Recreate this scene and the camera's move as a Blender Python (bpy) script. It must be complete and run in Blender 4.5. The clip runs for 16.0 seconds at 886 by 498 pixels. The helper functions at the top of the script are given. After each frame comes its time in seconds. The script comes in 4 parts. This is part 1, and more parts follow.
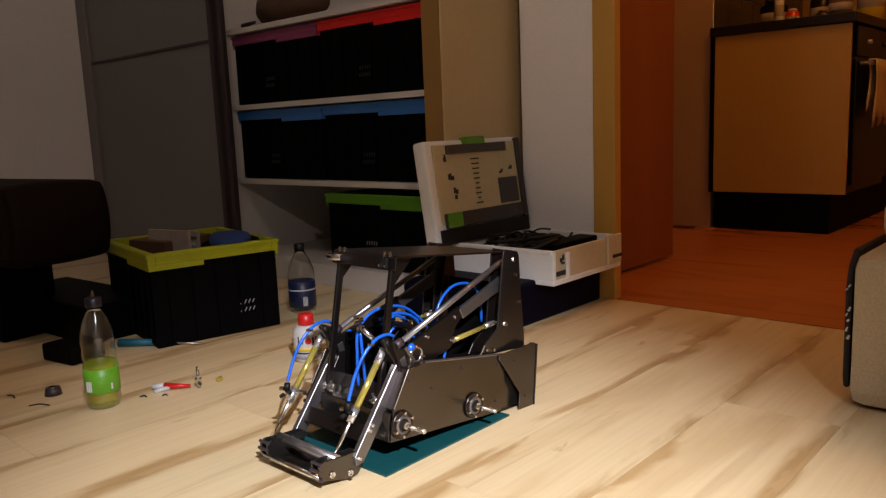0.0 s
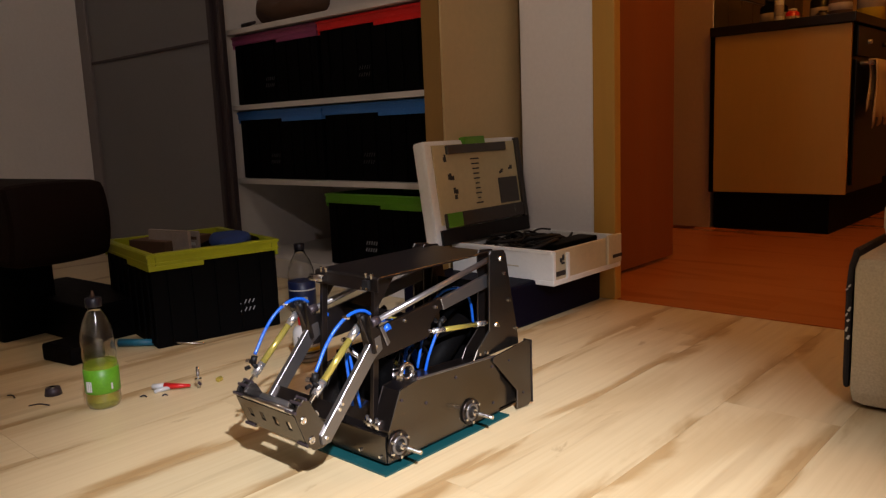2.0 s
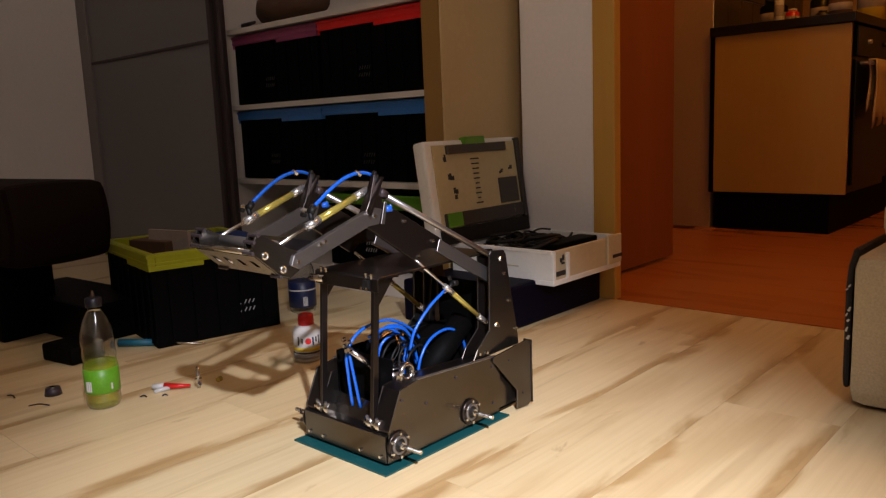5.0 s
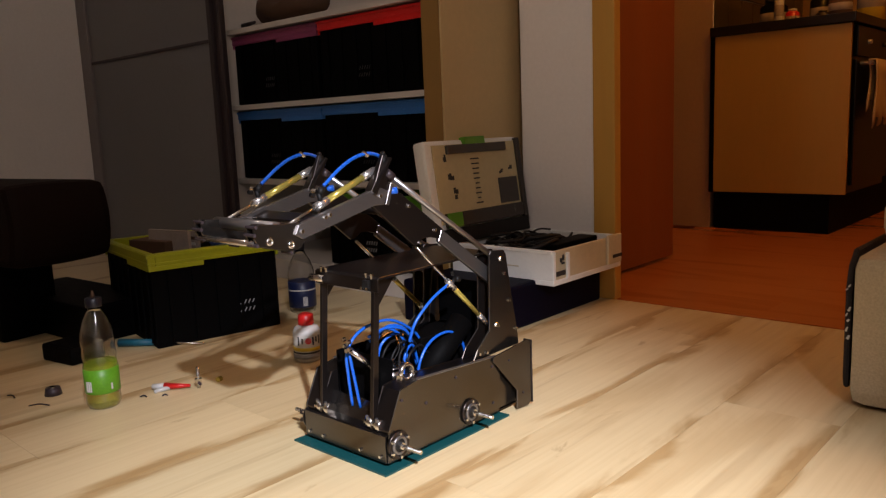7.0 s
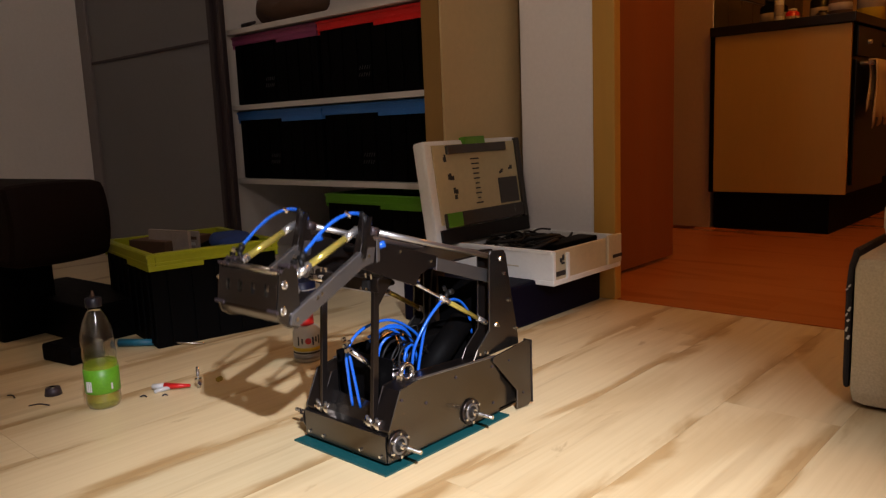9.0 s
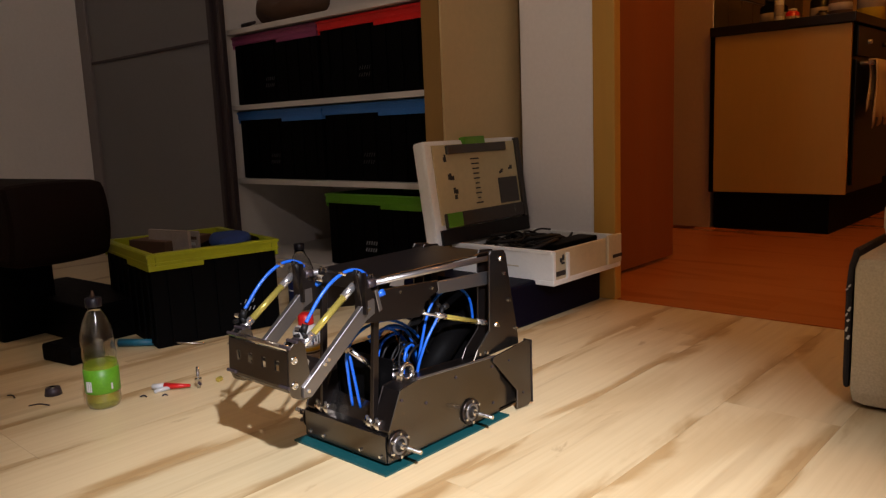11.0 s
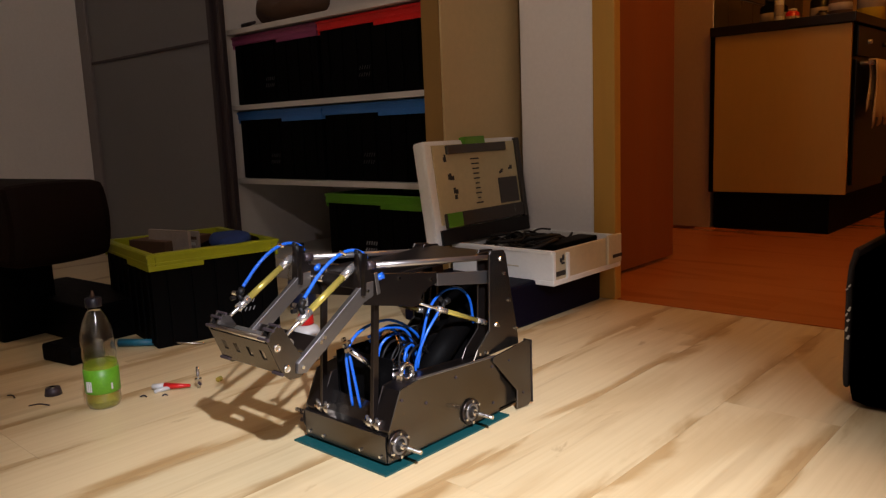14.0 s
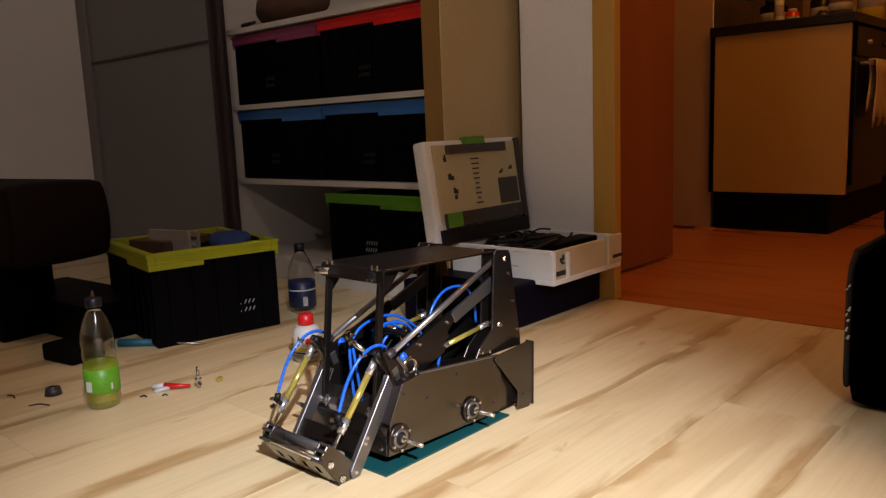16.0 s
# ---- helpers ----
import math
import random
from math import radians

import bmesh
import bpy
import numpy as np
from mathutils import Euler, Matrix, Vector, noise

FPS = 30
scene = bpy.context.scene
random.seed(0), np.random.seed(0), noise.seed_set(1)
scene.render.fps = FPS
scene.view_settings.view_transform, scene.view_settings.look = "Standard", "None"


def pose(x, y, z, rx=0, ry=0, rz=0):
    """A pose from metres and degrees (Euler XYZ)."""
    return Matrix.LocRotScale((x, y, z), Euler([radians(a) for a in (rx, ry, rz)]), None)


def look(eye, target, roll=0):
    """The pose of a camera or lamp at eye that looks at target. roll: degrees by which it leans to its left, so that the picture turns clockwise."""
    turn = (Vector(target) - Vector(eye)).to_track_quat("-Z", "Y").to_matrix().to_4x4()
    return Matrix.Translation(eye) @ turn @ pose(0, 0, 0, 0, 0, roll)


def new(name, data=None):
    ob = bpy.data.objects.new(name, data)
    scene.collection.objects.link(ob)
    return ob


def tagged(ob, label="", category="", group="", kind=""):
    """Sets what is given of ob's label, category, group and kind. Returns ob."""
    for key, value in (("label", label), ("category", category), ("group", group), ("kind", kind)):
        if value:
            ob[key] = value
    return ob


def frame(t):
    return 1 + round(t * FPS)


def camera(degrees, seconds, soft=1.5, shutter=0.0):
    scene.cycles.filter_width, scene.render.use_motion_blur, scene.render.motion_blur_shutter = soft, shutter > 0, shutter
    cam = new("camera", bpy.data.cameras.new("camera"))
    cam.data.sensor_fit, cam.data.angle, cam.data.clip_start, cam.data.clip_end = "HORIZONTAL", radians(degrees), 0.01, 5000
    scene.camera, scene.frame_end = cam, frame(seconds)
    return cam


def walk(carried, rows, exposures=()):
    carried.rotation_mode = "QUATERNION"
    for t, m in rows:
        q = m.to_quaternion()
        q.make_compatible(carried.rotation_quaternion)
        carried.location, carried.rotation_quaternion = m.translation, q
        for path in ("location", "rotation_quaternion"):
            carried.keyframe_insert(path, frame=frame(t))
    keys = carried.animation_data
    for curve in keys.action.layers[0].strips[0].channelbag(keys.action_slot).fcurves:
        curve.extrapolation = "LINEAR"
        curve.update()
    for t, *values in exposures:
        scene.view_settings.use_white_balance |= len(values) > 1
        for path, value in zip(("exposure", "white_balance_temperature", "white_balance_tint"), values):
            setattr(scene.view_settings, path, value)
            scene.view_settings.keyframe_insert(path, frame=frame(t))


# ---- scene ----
# ---------- camera (stands still) ----------
cam = camera(60.180, 16.0, soft=1.3, shutter=0.4)
yaw, tilt, lean = 42.447, -9.072, -2.307
view = Matrix.Translation((0, 0, 0.507)) @ Matrix.Rotation(radians(yaw), 4, "Z") @ Matrix.Rotation(radians(90 + tilt), 4, "X") @ pose(0, 0, 0, 0, 0, lean)
walk(cam, [(0.0, view), (16.0, view)])

# ---------- light ----------
world = bpy.data.worlds.new("night")
scene.world = world
world.use_nodes = True
world.node_tree.nodes["Background"].inputs[0].default_value = (0.55, 0.6, 0.8, 1)
world.node_tree.nodes["Background"].inputs[1].default_value = 0.002
scene.view_settings.exposure = 0.0


def lamp(name, kind, place, energy, color, size=0.05, target=None, spread=None):
    data = bpy.data.lights.new(name, kind)
    data.energy, data.color = energy, color
    if kind == "POINT":
        data.shadow_soft_size = size
    if kind == "AREA":
        data.shape, data.size = "DISK", size
    if kind == "SPOT":
        data.shadow_soft_size, data.spot_size, data.spot_blend = size, radians(spread), 1.0
    ob = new(name, data)
    ob.matrix_basis = look(place, target) if target else pose(*place)
    return ob


lamp("desk_lamp_bulb", "SPOT", (0.66, -0.18, 1.42), 376, (0.95, 0.94, 1.06), 0.022, (-0.615, 0.665, 0.0), 42.5)
lamp("desk_lamp_spill", "SPOT", (0.66, -0.18, 1.42), 16, (1.0, 0.84, 0.78), 0.022, (-0.9, 1.1, 0.25), 95.0)
lamp("ceiling_bulb", "POINT", (-1.10, 0.38, 2.3), 11.0, (1.0, 0.835, 0.75), 0.06)
lamp("kitchen_bulb", "POINT", (-0.35, 2.8, 2.2), 24, (1.0, 0.375, 0.05), 0.20)

# ---------- materials ----------


def material(name, color, rough=0.5, metal=0.0, vary=0.12, scale=30.0, bump=0.0, fine=None, coords="Object", stretch=(1, 1, 1), second=None, amount=0.5, per_piece=0.0, wear=0.1, spread=0.14, rough_edge=4, **extra):
    """Base colour with two scales of variation, a roughness that follows it and a fine relief."""
    m = bpy.data.materials.new(name)
    m.use_nodes = True
    nt = m.node_tree
    nd, ln = nt.nodes, nt.links
    b = nd["Principled BSDF"]
    b.inputs["Metallic"].default_value = metal
    tc = nd.new("ShaderNodeTexCoord")
    mp = nd.new("ShaderNodeMapping")
    mp.inputs["Scale"].default_value = stretch
    ln.new(tc.outputs[coords], mp.inputs[0])
    vec = mp.outputs[0]
    info = nd.new("ShaderNodeObjectInfo")
    if per_piece:
        add = nd.new("ShaderNodeVectorMath")
        mul = nd.new("ShaderNodeMath")
        mul.operation, mul.inputs[1].default_value = "MULTIPLY", 57.0
        ln.new(info.outputs["Random"], mul.inputs[0])
        ln.new(vec, add.inputs[0])
        ln.new(mul.outputs[0], add.inputs[1])
        vec = add.outputs[0]
    big, small = nd.new("ShaderNodeTexNoise"), nd.new("ShaderNodeTexNoise")
    big.inputs["Scale"].default_value, big.inputs["Detail"].default_value = scale * 0.2, rough_edge
    small.inputs["Scale"].default_value, small.inputs["Detail"].default_value = (fine or scale * 4), 6
    ln.new(vec, big.inputs["Vector"])
    ln.new(vec, small.inputs["Vector"])
    mix = nd.new("ShaderNodeMix")
    mix.data_type = "RGBA"
    c2 = second or tuple(c * (1 - vary) for c in color)
    mix.inputs[6].default_value, mix.inputs[7].default_value = (*color, 1), (*c2, 1)
    ramp = nd.new("ShaderNodeMapRange")
    ramp.inputs[1].default_value, ramp.inputs[2].default_value = amount - spread, amount + spread
    ln.new(big.outputs["Fac"], ramp.inputs[0])
    ln.new(ramp.outputs[0], mix.inputs[0])
    mix2 = nd.new("ShaderNodeMix")
    mix2.data_type, mix2.blend_type = "RGBA", "MULTIPLY"
    mix2.inputs[0].default_value = min(1.0, vary * 2)
    ln.new(mix.outputs[2], mix2.inputs[6])
    r2 = nd.new("ShaderNodeMapRange")
    r2.inputs[1].default_value, r2.inputs[2].default_value, r2.inputs[3].default_value, r2.inputs[4].default_value = 0.3, 0.7, 0.65, 1.0
    ln.new(small.outputs["Fac"], r2.inputs[0])
    ln.new(r2.outputs[0], mix2.inputs[7])
    col = mix2.outputs[2]
    if per_piece:
        hsv = nd.new("ShaderNodeHueSaturation")
        r3 = nd.new("ShaderNodeMapRange")
        r3.inputs[3].default_value, r3.inputs[4].default_value = 1 - per_piece, 1 + per_piece
        ln.new(info.outputs["Random"], r3.inputs[0])
        ln.new(r3.outputs[0], hsv.inputs["Value"])
        ln.new(col, hsv.inputs["Color"])
        col = hsv.outputs[0]
    ln.new(col, b.inputs["Base Color"])
    rr = nd.new("ShaderNodeMapRange")
    rr.inputs[3].default_value, rr.inputs[4].default_value = max(0.02, rough - wear), min(1, rough + wear * 1.2)
    ln.new(small.outputs["Fac"], rr.inputs[0])
    ln.new(rr.outputs[0], b.inputs["Roughness"])
    if bump:
        bp = nd.new("ShaderNodeBump")
        bp.inputs["Strength"].default_value, bp.inputs["Distance"].default_value = bump, 0.002
        ln.new(small.outputs["Fac"], bp.inputs["Height"])
        ln.new(bp.outputs[0], b.inputs["Normal"])
    for key, value in extra.items():
        b.inputs[key.replace("_", " ")].default_value = value
    return m


def laminate(name, pale, streak, dark, across=9.0, gloss=0.34, axis=1, half=0.0, figure=1.0):
    """Printed wood laminate: broad streaks, fine dark veins and grain that run along the plank."""
    m = bpy.data.materials.new(name)
    m.use_nodes = True
    nd, ln = m.node_tree.nodes, m.node_tree.links
    b = nd["Principled BSDF"]
    tc, info = nd.new("ShaderNodeTexCoord"), nd.new("ShaderNodeObjectInfo")
    shift, add = nd.new("ShaderNodeMath"), nd.new("ShaderNodeVectorMath")
    shift.operation, shift.inputs[1].default_value = "MULTIPLY", 91.0
    ln.new(info.outputs["Random"], shift.inputs[0])
    ln.new(tc.outputs["Object"], add.inputs[0])
    ln.new(shift.outputs[0], add.inputs[1])

    def band(scale, length, detail, low, high, warp=0.0):
        mp, nz, rg = nd.new("ShaderNodeMapping"), nd.new("ShaderNodeTexNoise"), nd.new("ShaderNodeMapRange")
        s = [scale, scale, scale]
        s[axis] = scale * length
        mp.inputs["Scale"].default_value = s
        nz.inputs["Scale"].default_value, nz.inputs["Detail"].default_value, nz.inputs["Distortion"].default_value = 1.0, detail, warp
        rg.inputs[1].default_value, rg.inputs[2].default_value = low, high
        rg.interpolation_type = "SMOOTHSTEP"
        ln.new(add.outputs[0], mp.inputs[0])
        ln.new(mp.outputs[0], nz.inputs["Vector"])
        ln.new(nz.outputs["Fac"], rg.inputs[0])
        return rg.outputs[0], nz.outputs["Fac"]

    def blend(base, color, fac, strength):
        mx, mul = nd.new("ShaderNodeMix"), nd.new("ShaderNodeMath")
        mx.data_type, mul.operation, mul.inputs[1].default_value = "RGBA", "MULTIPLY", strength
        ln.new(fac, mul.inputs[0])
        ln.new(mul.outputs[0], mx.inputs[0])
        if isinstance(base, tuple):
            mx.inputs[6].default_value = (*base, 1)
        else:
            ln.new(base, mx.inputs[6])
        mx.inputs[7].default_value = (*color, 1)
        return mx.outputs[2]

    broad, _ = band(across * 0.75, 0.17, 5, 0.47, 0.66, 1.0)
    vein, _ = band(across * 2.6, 0.055, 5, 0.60, 0.72, 0.8)
    knot, _ = band(across * 1.6, 0.28, 4, 0.68, 0.76, 1.2)
    grain, raw = band(across * 14, 0.03, 4, 0.35, 0.75)
    col = blend(pale, streak, broad, 0.30 if half else 0.95)
    if half:
        sep, ab, edge = nd.new("ShaderNodeSeparateXYZ"), nd.new("ShaderNodeMath"), nd.new("ShaderNodeMapRange")
        wob, mul2, ad2 = nd.new("ShaderNodeMath"), nd.new("ShaderNodeMath"), nd.new("ShaderNodeMath")
        ab.operation, mul2.operation, ad2.operation, wob.operation = "ABSOLUTE", "MULTIPLY", "ADD", "MULTIPLY_ADD"
        ln.new(tc.outputs["Object"], sep.inputs[0])
        ln.new(sep.outputs[0], ab.inputs[0])
        wide, raw_wide = band(9.0, 0.24, 8, 0.40, 0.53, 1.6)
        wob.inputs[1].default_value, wob.inputs[2].default_value = 0.095, -0.0475
        ln.new(raw_wide, wob.inputs[0])
        ln.new(ab.outputs[0], ad2.inputs[0])
        ln.new(wob.outputs[0], ad2.inputs[1])
        edge.interpolation_type = "SMOOTHSTEP"
        edge.inputs[1].default_value, edge.inputs[2].default_value = half * 0.68, half * 0.99
        ln.new(ad2.outputs[0], edge.inputs[0])
        ln.new(edge.outputs[0], mul2.inputs[0])
        ln.new(wide, mul2.inputs[1])
        col = blend(col, streak, mul2.outputs[0], 0.66)
        core, _ = band(24.0, 0.16, 8, 0.50, 0.60, 1.8)
        mul3 = nd.new("ShaderNodeMath")
        mul3.operation = "MULTIPLY"
        ln.new(mul2.outputs[0], mul3.inputs[0])
        ln.new(core, mul3.inputs[1])
        col = blend(col, dark, mul3.outputs[0], 0.24)
    col = blend(col, dark, vein, 0.22 * figure)
    col = blend(col, dark, knot, 0.42 * figure)
    col = blend(col, streak, grain, 0.11 * figure)
    hsv, rg = nd.new("ShaderNodeHueSaturation"), nd.new("ShaderNodeMapRange")
    rg.inputs[3].default_value, rg.inputs[4].default_value = 0.97, 1.03
    ln.new(info.outputs["Random"], rg.inputs[0])
    ln.new(rg.outputs[0], hsv.inputs["Value"])
    ln.new(col, hsv.inputs["Color"])
    ln.new(hsv.outputs[0], b.inputs["Base Color"])
    rr, bp = nd.new("ShaderNodeMapRange"), nd.new("ShaderNodeBump")
    rr.inputs[3].default_value, rr.inputs[4].default_value = gloss - 0.06 * figure, gloss + 0.14 * figure
    ln.new(raw, rr.inputs[0])
    ln.new(rr.outputs[0], b.inputs["Roughness"])
    bp.inputs["Strength"].default_value, bp.inputs["Distance"].default_value = 0.12 * figure * figure, 0.001
    ln.new(raw, bp.inputs["Height"])
    ln.new(bp.outputs[0], b.inputs["Normal"])
    return m


M_FLOOR = laminate("maple_laminate", (0.67, 0.535, 0.305), (0.37, 0.215, 0.07), (0.25, 0.125, 0.035), half=0.0965)
M_KFLOOR = laminate("red_laminate", (0.45, 0.145, 0.038), (0.37, 0.108, 0.026), (0.26, 0.072, 0.018), 9.0, 0.24, 0, figure=0.3)
M_WALL = material("wall_plaster", (0.87, 0.84, 0.83), 0.85, 0, 0.06, 5, 0.25, 90)
M_CEIL = material("ceiling_paint", (0.75, 0.72, 0.68), 0.9, 0, 0.05, 4, 0.1, 90)
# white kitchen wall; the dim warm light on it is mixed into this tan
M_KWALL = material("kitchen_wall_warm_dim", (0.42, 0.28, 0.15), 0.8, 0, 0.1, 6, 0.2, 80)
M_CREAM = material("cream_melamine", (0.62, 0.475, 0.25), 0.55, 0, 0.08, 8, 0.1, 60)
M_WHITE = material("white_melamine", (0.66, 0.63, 0.60), 0.45, 0, 0.06, 8, 0.05, 60)
M_GLASSDOOR = material("grey_frosted_panel", (0.20, 0.20, 0.215), 0.5, 0, 0.12, 3, 0.05, 40)
M_ALU = material("anodised_profile", (0.30, 0.275, 0.28), 0.42, 0.6, 0.15, 12, 0.05, 80, stretch=(1, 1, 0.1))
M_ALUDARK = material("dark_profile", (0.060, 0.045, 0.050), 0.45, 0.4, 0.15, 12, 0.05, 80)
M_FRAME = material("beech_door_frame", (0.66, 0.37, 0.075), 0.5, 0, 0.12, 14, 0.1, 40, stretch=(1, 1, 0.08), second=(0.52, 0.28, 0.055))
M_EDGEBAND = material("brown_edge_band", (0.34, 0.19, 0.05), 0.5, 0, 0.1, 14, 0.05, 40, stretch=(1, 1, 0.1))
M_DOOR = material("brown_wood_door", (0.31, 0.092, 0.022), 0.5, 0, 0.14, 12, 0.1, 40, stretch=(1, 1, 0.07), second=(0.23, 0.062, 0.013))
M_PANEL = material("beech_kitchen_panel", (0.45, 0.285, 0.065), 0.5, 0, 0.06, 10, 0.05, 50, stretch=(1, 1, 0.15), second=(0.41, 0.245, 0.052))
M_BLACK = material("black_plastic", (0.002, 0.002, 0.0023), 0.55, 0, 0.2, 20, 0.1, 120, Specular_IOR_Level=0.05)
M_BLACK2 = material("dark_inset_plastic", (0.003, 0.0028, 0.0028), 0.6, 0, 0.2, 20, 0.1, 120, Specular_IOR_Level=0.05)
M_BLUEC = material("blue_cloth", (0.012, 0.04, 0.17), 0.9, 0, 0.2, 40, 0.4, 200)
# slots of the shelf crates: same part, their shade put into a darker grey
M_SLOT_SHADED = material("slot_grey_shaded", (0.03, 0.03, 0.033), 0.5, 0, 0.2, 60)
# slot highlights painted light grey on the other crates; also a printed band
M_SLOT = material("slot_light_grey", (0.34, 0.34, 0.36), 0.5, 0, 0.2, 60)
M_LIME = material("lime_plastic", (0.37, 0.41, 0.007), 0.4, 0, 0.12, 20, 0.08, 90)
M_GREEN = material("green_plastic", (0.10, 0.30, 0.015), 0.42, 0, 0.12, 20, 0.08, 90)
M_BLUEP = material("blue_rim_plastic", (0.035, 0.19, 0.60), 0.42, 0, 0.12, 20, 0.08, 90)
M_REDP = material("red_rim_plastic", (0.80, 0.010, 0.010), 0.42, 0, 0.12, 20, 0.08, 90)
M_PURPLE = material("plum_rim_plastic", (0.30, 0.055, 0.16), 0.42, 0, 0.12, 20, 0.08, 90)
# grey steel; the brown second tone paints in reflections of the lit floor
M_STEEL = material("bare_steel_plate", (0.135, 0.130, 0.128), 0.23, 0.94, 0.0, 26, 0, 160, second=(0.105, 0.083, 0.058), amount=0.5, wear=0.02, spread=0.16, rough_edge=1)
M_STEELD = material("dark_steel_plate", (0.064, 0.054, 0.051), 0.30, 0.92, 0.0, 18, 0, 160, second=(0.050, 0.040, 0.036), wear=0.02, spread=0.16, rough_edge=1)
M_STEELL = material("brushed_steel_bar", (0.25, 0.24, 0.24), 0.34, 0.90, 0.06, 30, 0.05, 200, stretch=(1, 0.2, 1), wear=0.04)
M_CHROME = material("polished_steel", (0.78, 0.77, 0.75), 0.18, 1.0, 0.08, 50)
M_TUBE = material("drawn_steel_tube", (0.40, 0.39, 0.39), 0.30, 0.9, 0.0, 30, 0, 160, wear=0.02, spread=0.2, rough_edge=1)
M_CAP = material("cast_cap", (0.74, 0.73, 0.71), 0.27, 0.88, 0.05, 60, 0, 200, wear=0.03)
M_BRASS = material("yellow_tube", (0.52, 0.42, 0.09), 0.20, 0.5, 0.08, 40, wear=0.03)
M_HOSE = material("blue_hose", (0.010, 0.115, 0.60), 0.28, 0, 0.1, 60)
M_RUBBER = material("black_rubber", (0.006, 0.0055, 0.0055), 0.55, 0, 0.2, 60, 0.05, 200, Specular_IOR_Level=0.3)
M_MAT = material("teal_cutting_mat", (0.003, 0.066, 0.070), 0.5, 0, 0.15, 16, 0.1, 140)
M_WIRE = material("orange_wire", (0.60, 0.20, 0.03), 0.45, 0, 0.1, 60)
M_CASEW = material("white_case_plastic", (0.90, 0.90, 0.87), 0.45, 0, 0.07, 14, 0.08, 140)
M_CASEIN = material("cream_case_plastic", (0.66, 0.58, 0.40), 0.6, 0, 0.12, 14, 0.1, 90)
M_INSERT = material("printed_insert", (0.62, 0.53, 0.31), 0.6, 0, 0.12, 10, 0.05, 60)
M_NAVY = material("navy_case_plastic", (0.002, 0.002, 0.010), 0.55, 0, 0.2, 14, 0.1, 140, Specular_IOR_Level=0.08)
M_CLEAR = material("smoky_plastic", (0.05, 0.042, 0.036), 0.22, 0, 0.1, 8)
M_SOFA = material("beige_upholstery", (0.58, 0.48, 0.32), 0.92, 0, 0.3, 14, 0.7, 260, second=(0.46, 0.365, 0.235))
M_PIPING = material("dark_fabric_edge", (0.016, 0.010, 0.010), 0.85, 0, 0.3, 60, 0.5, 260)
M_CHAIR = material("dark_brown_leather", (0.010, 0.0048, 0.0040), 0.65, 0, 0.3, 16, 0.3, 160, Specular_IOR_Level=0.08)
M_TEXT = material("print_black", (0.03, 0.028, 0.028), 0.6, 0, 0.1, 60)
M_LABELB = material("navy_label", (0.010, 0.018, 0.065), 0.4, 0, 0.2, 60)
M_LABELG = material("green_label", (0.14, 0.42, 0.02), 0.4, 0, 0.25, 60)
M_LABELW = material("white_label", (0.56, 0.55, 0.53), 0.45, 0, 0.1, 60)
M_YELLOW = material("yellow_print", (0.62, 0.44, 0.03), 0.45, 0, 0.1, 60)
M_REDC = material("red_cap", (0.55, 0.012, 0.012), 0.35, 0, 0.1, 60)
M_CAPD = material("dark_cap", (0.008, 0.007, 0.014), 0.4, 0, 0.1, 60)
M_CARD = material("brown_cardboard", (0.10, 0.05, 0.026), 0.85, 0, 0.2, 20, 0.2, 120)
M_PAPER = material("grey_paper", (0.36, 0.31, 0.29), 0.8, 0, 0.2, 30, 0.1, 120)
M_OVEN = material("oven_black", (0.004, 0.004, 0.004), 0.3, 0, 0.1, 20, wear=0.01, Specular_IOR_Level=0.2)
M_WORKTOP = material("dark_worktop", (0.008, 0.006, 0.005), 0.35, 0, 0.25, 60)
M_TILE = material("dark_kitchen_tile", (0.045, 0.032, 0.016), 0.3, 0, 0.1, 12, per_piece=0.25, wear=0.02)
M_TOWEL = material("towel_cloth", (0.55, 0.42, 0.25), 0.95, 0, 0.2, 40, 0.6, 200)
M_TEALT = material("teal_handle", (0.015, 0.14, 0.22), 0.4, 0, 0.1, 60)
M_LIQUID = material("oil", (0.62, 0.56, 0.06), 0.05, 0, 0.05, 20, Transmission_Weight=0.85, IOR=1.33)
M_PET = material("clear_pet", (0.93, 0.93, 0.92), 0.05, 0, 0.02, 20, wear=0.02, Transmission_Weight=1.0, IOR=1.42)


# ---------- mesh tools ----------


def box(bm, x0, x1, y0, y1, z0, z1, bevel=0.0):
    m = Matrix.Translation(((x0 + x1) / 2, (y0 + y1) / 2, (z0 + z1) / 2)) @ Matrix.Diagonal((x1 - x0, y1 - y0, z1 - z0, 1))
    made = bmesh.ops.create_cube(bm, size=1, matrix=m)["verts"]
    if bevel:
        edges = list({e for v in made for e in v.link_edges})
        bmesh.ops.bevel(bm, geom=edges, offset=bevel, segments=2, affect="EDGES", profile=0.6)
    return bm


def plate(bm, outline, x0, x1, bevel=0.0):
    """A plate whose outline lies in y and z, from x0 to x1."""
    a = [bm.verts.new((x0, y, z)) for y, z in outline]
    b = [bm.verts.new((x1, y, z)) for y, z in outline]
    n = len(outline)
    faces = [bm.faces.new(a), bm.faces.new(b[::-1])]
    for k in range(n):
        faces.append(bm.faces.new((a[k], b[k], b[(k + 1) % n], a[(k + 1) % n])))
    bmesh.ops.recalc_face_normals(bm, faces=faces)
    if bevel:
        edges = list({e for f in faces for e in f.edges})
        bmesh.ops.bevel(bm, geom=edges, offset=bevel, segments=1, affect="EDGES")
    return bm


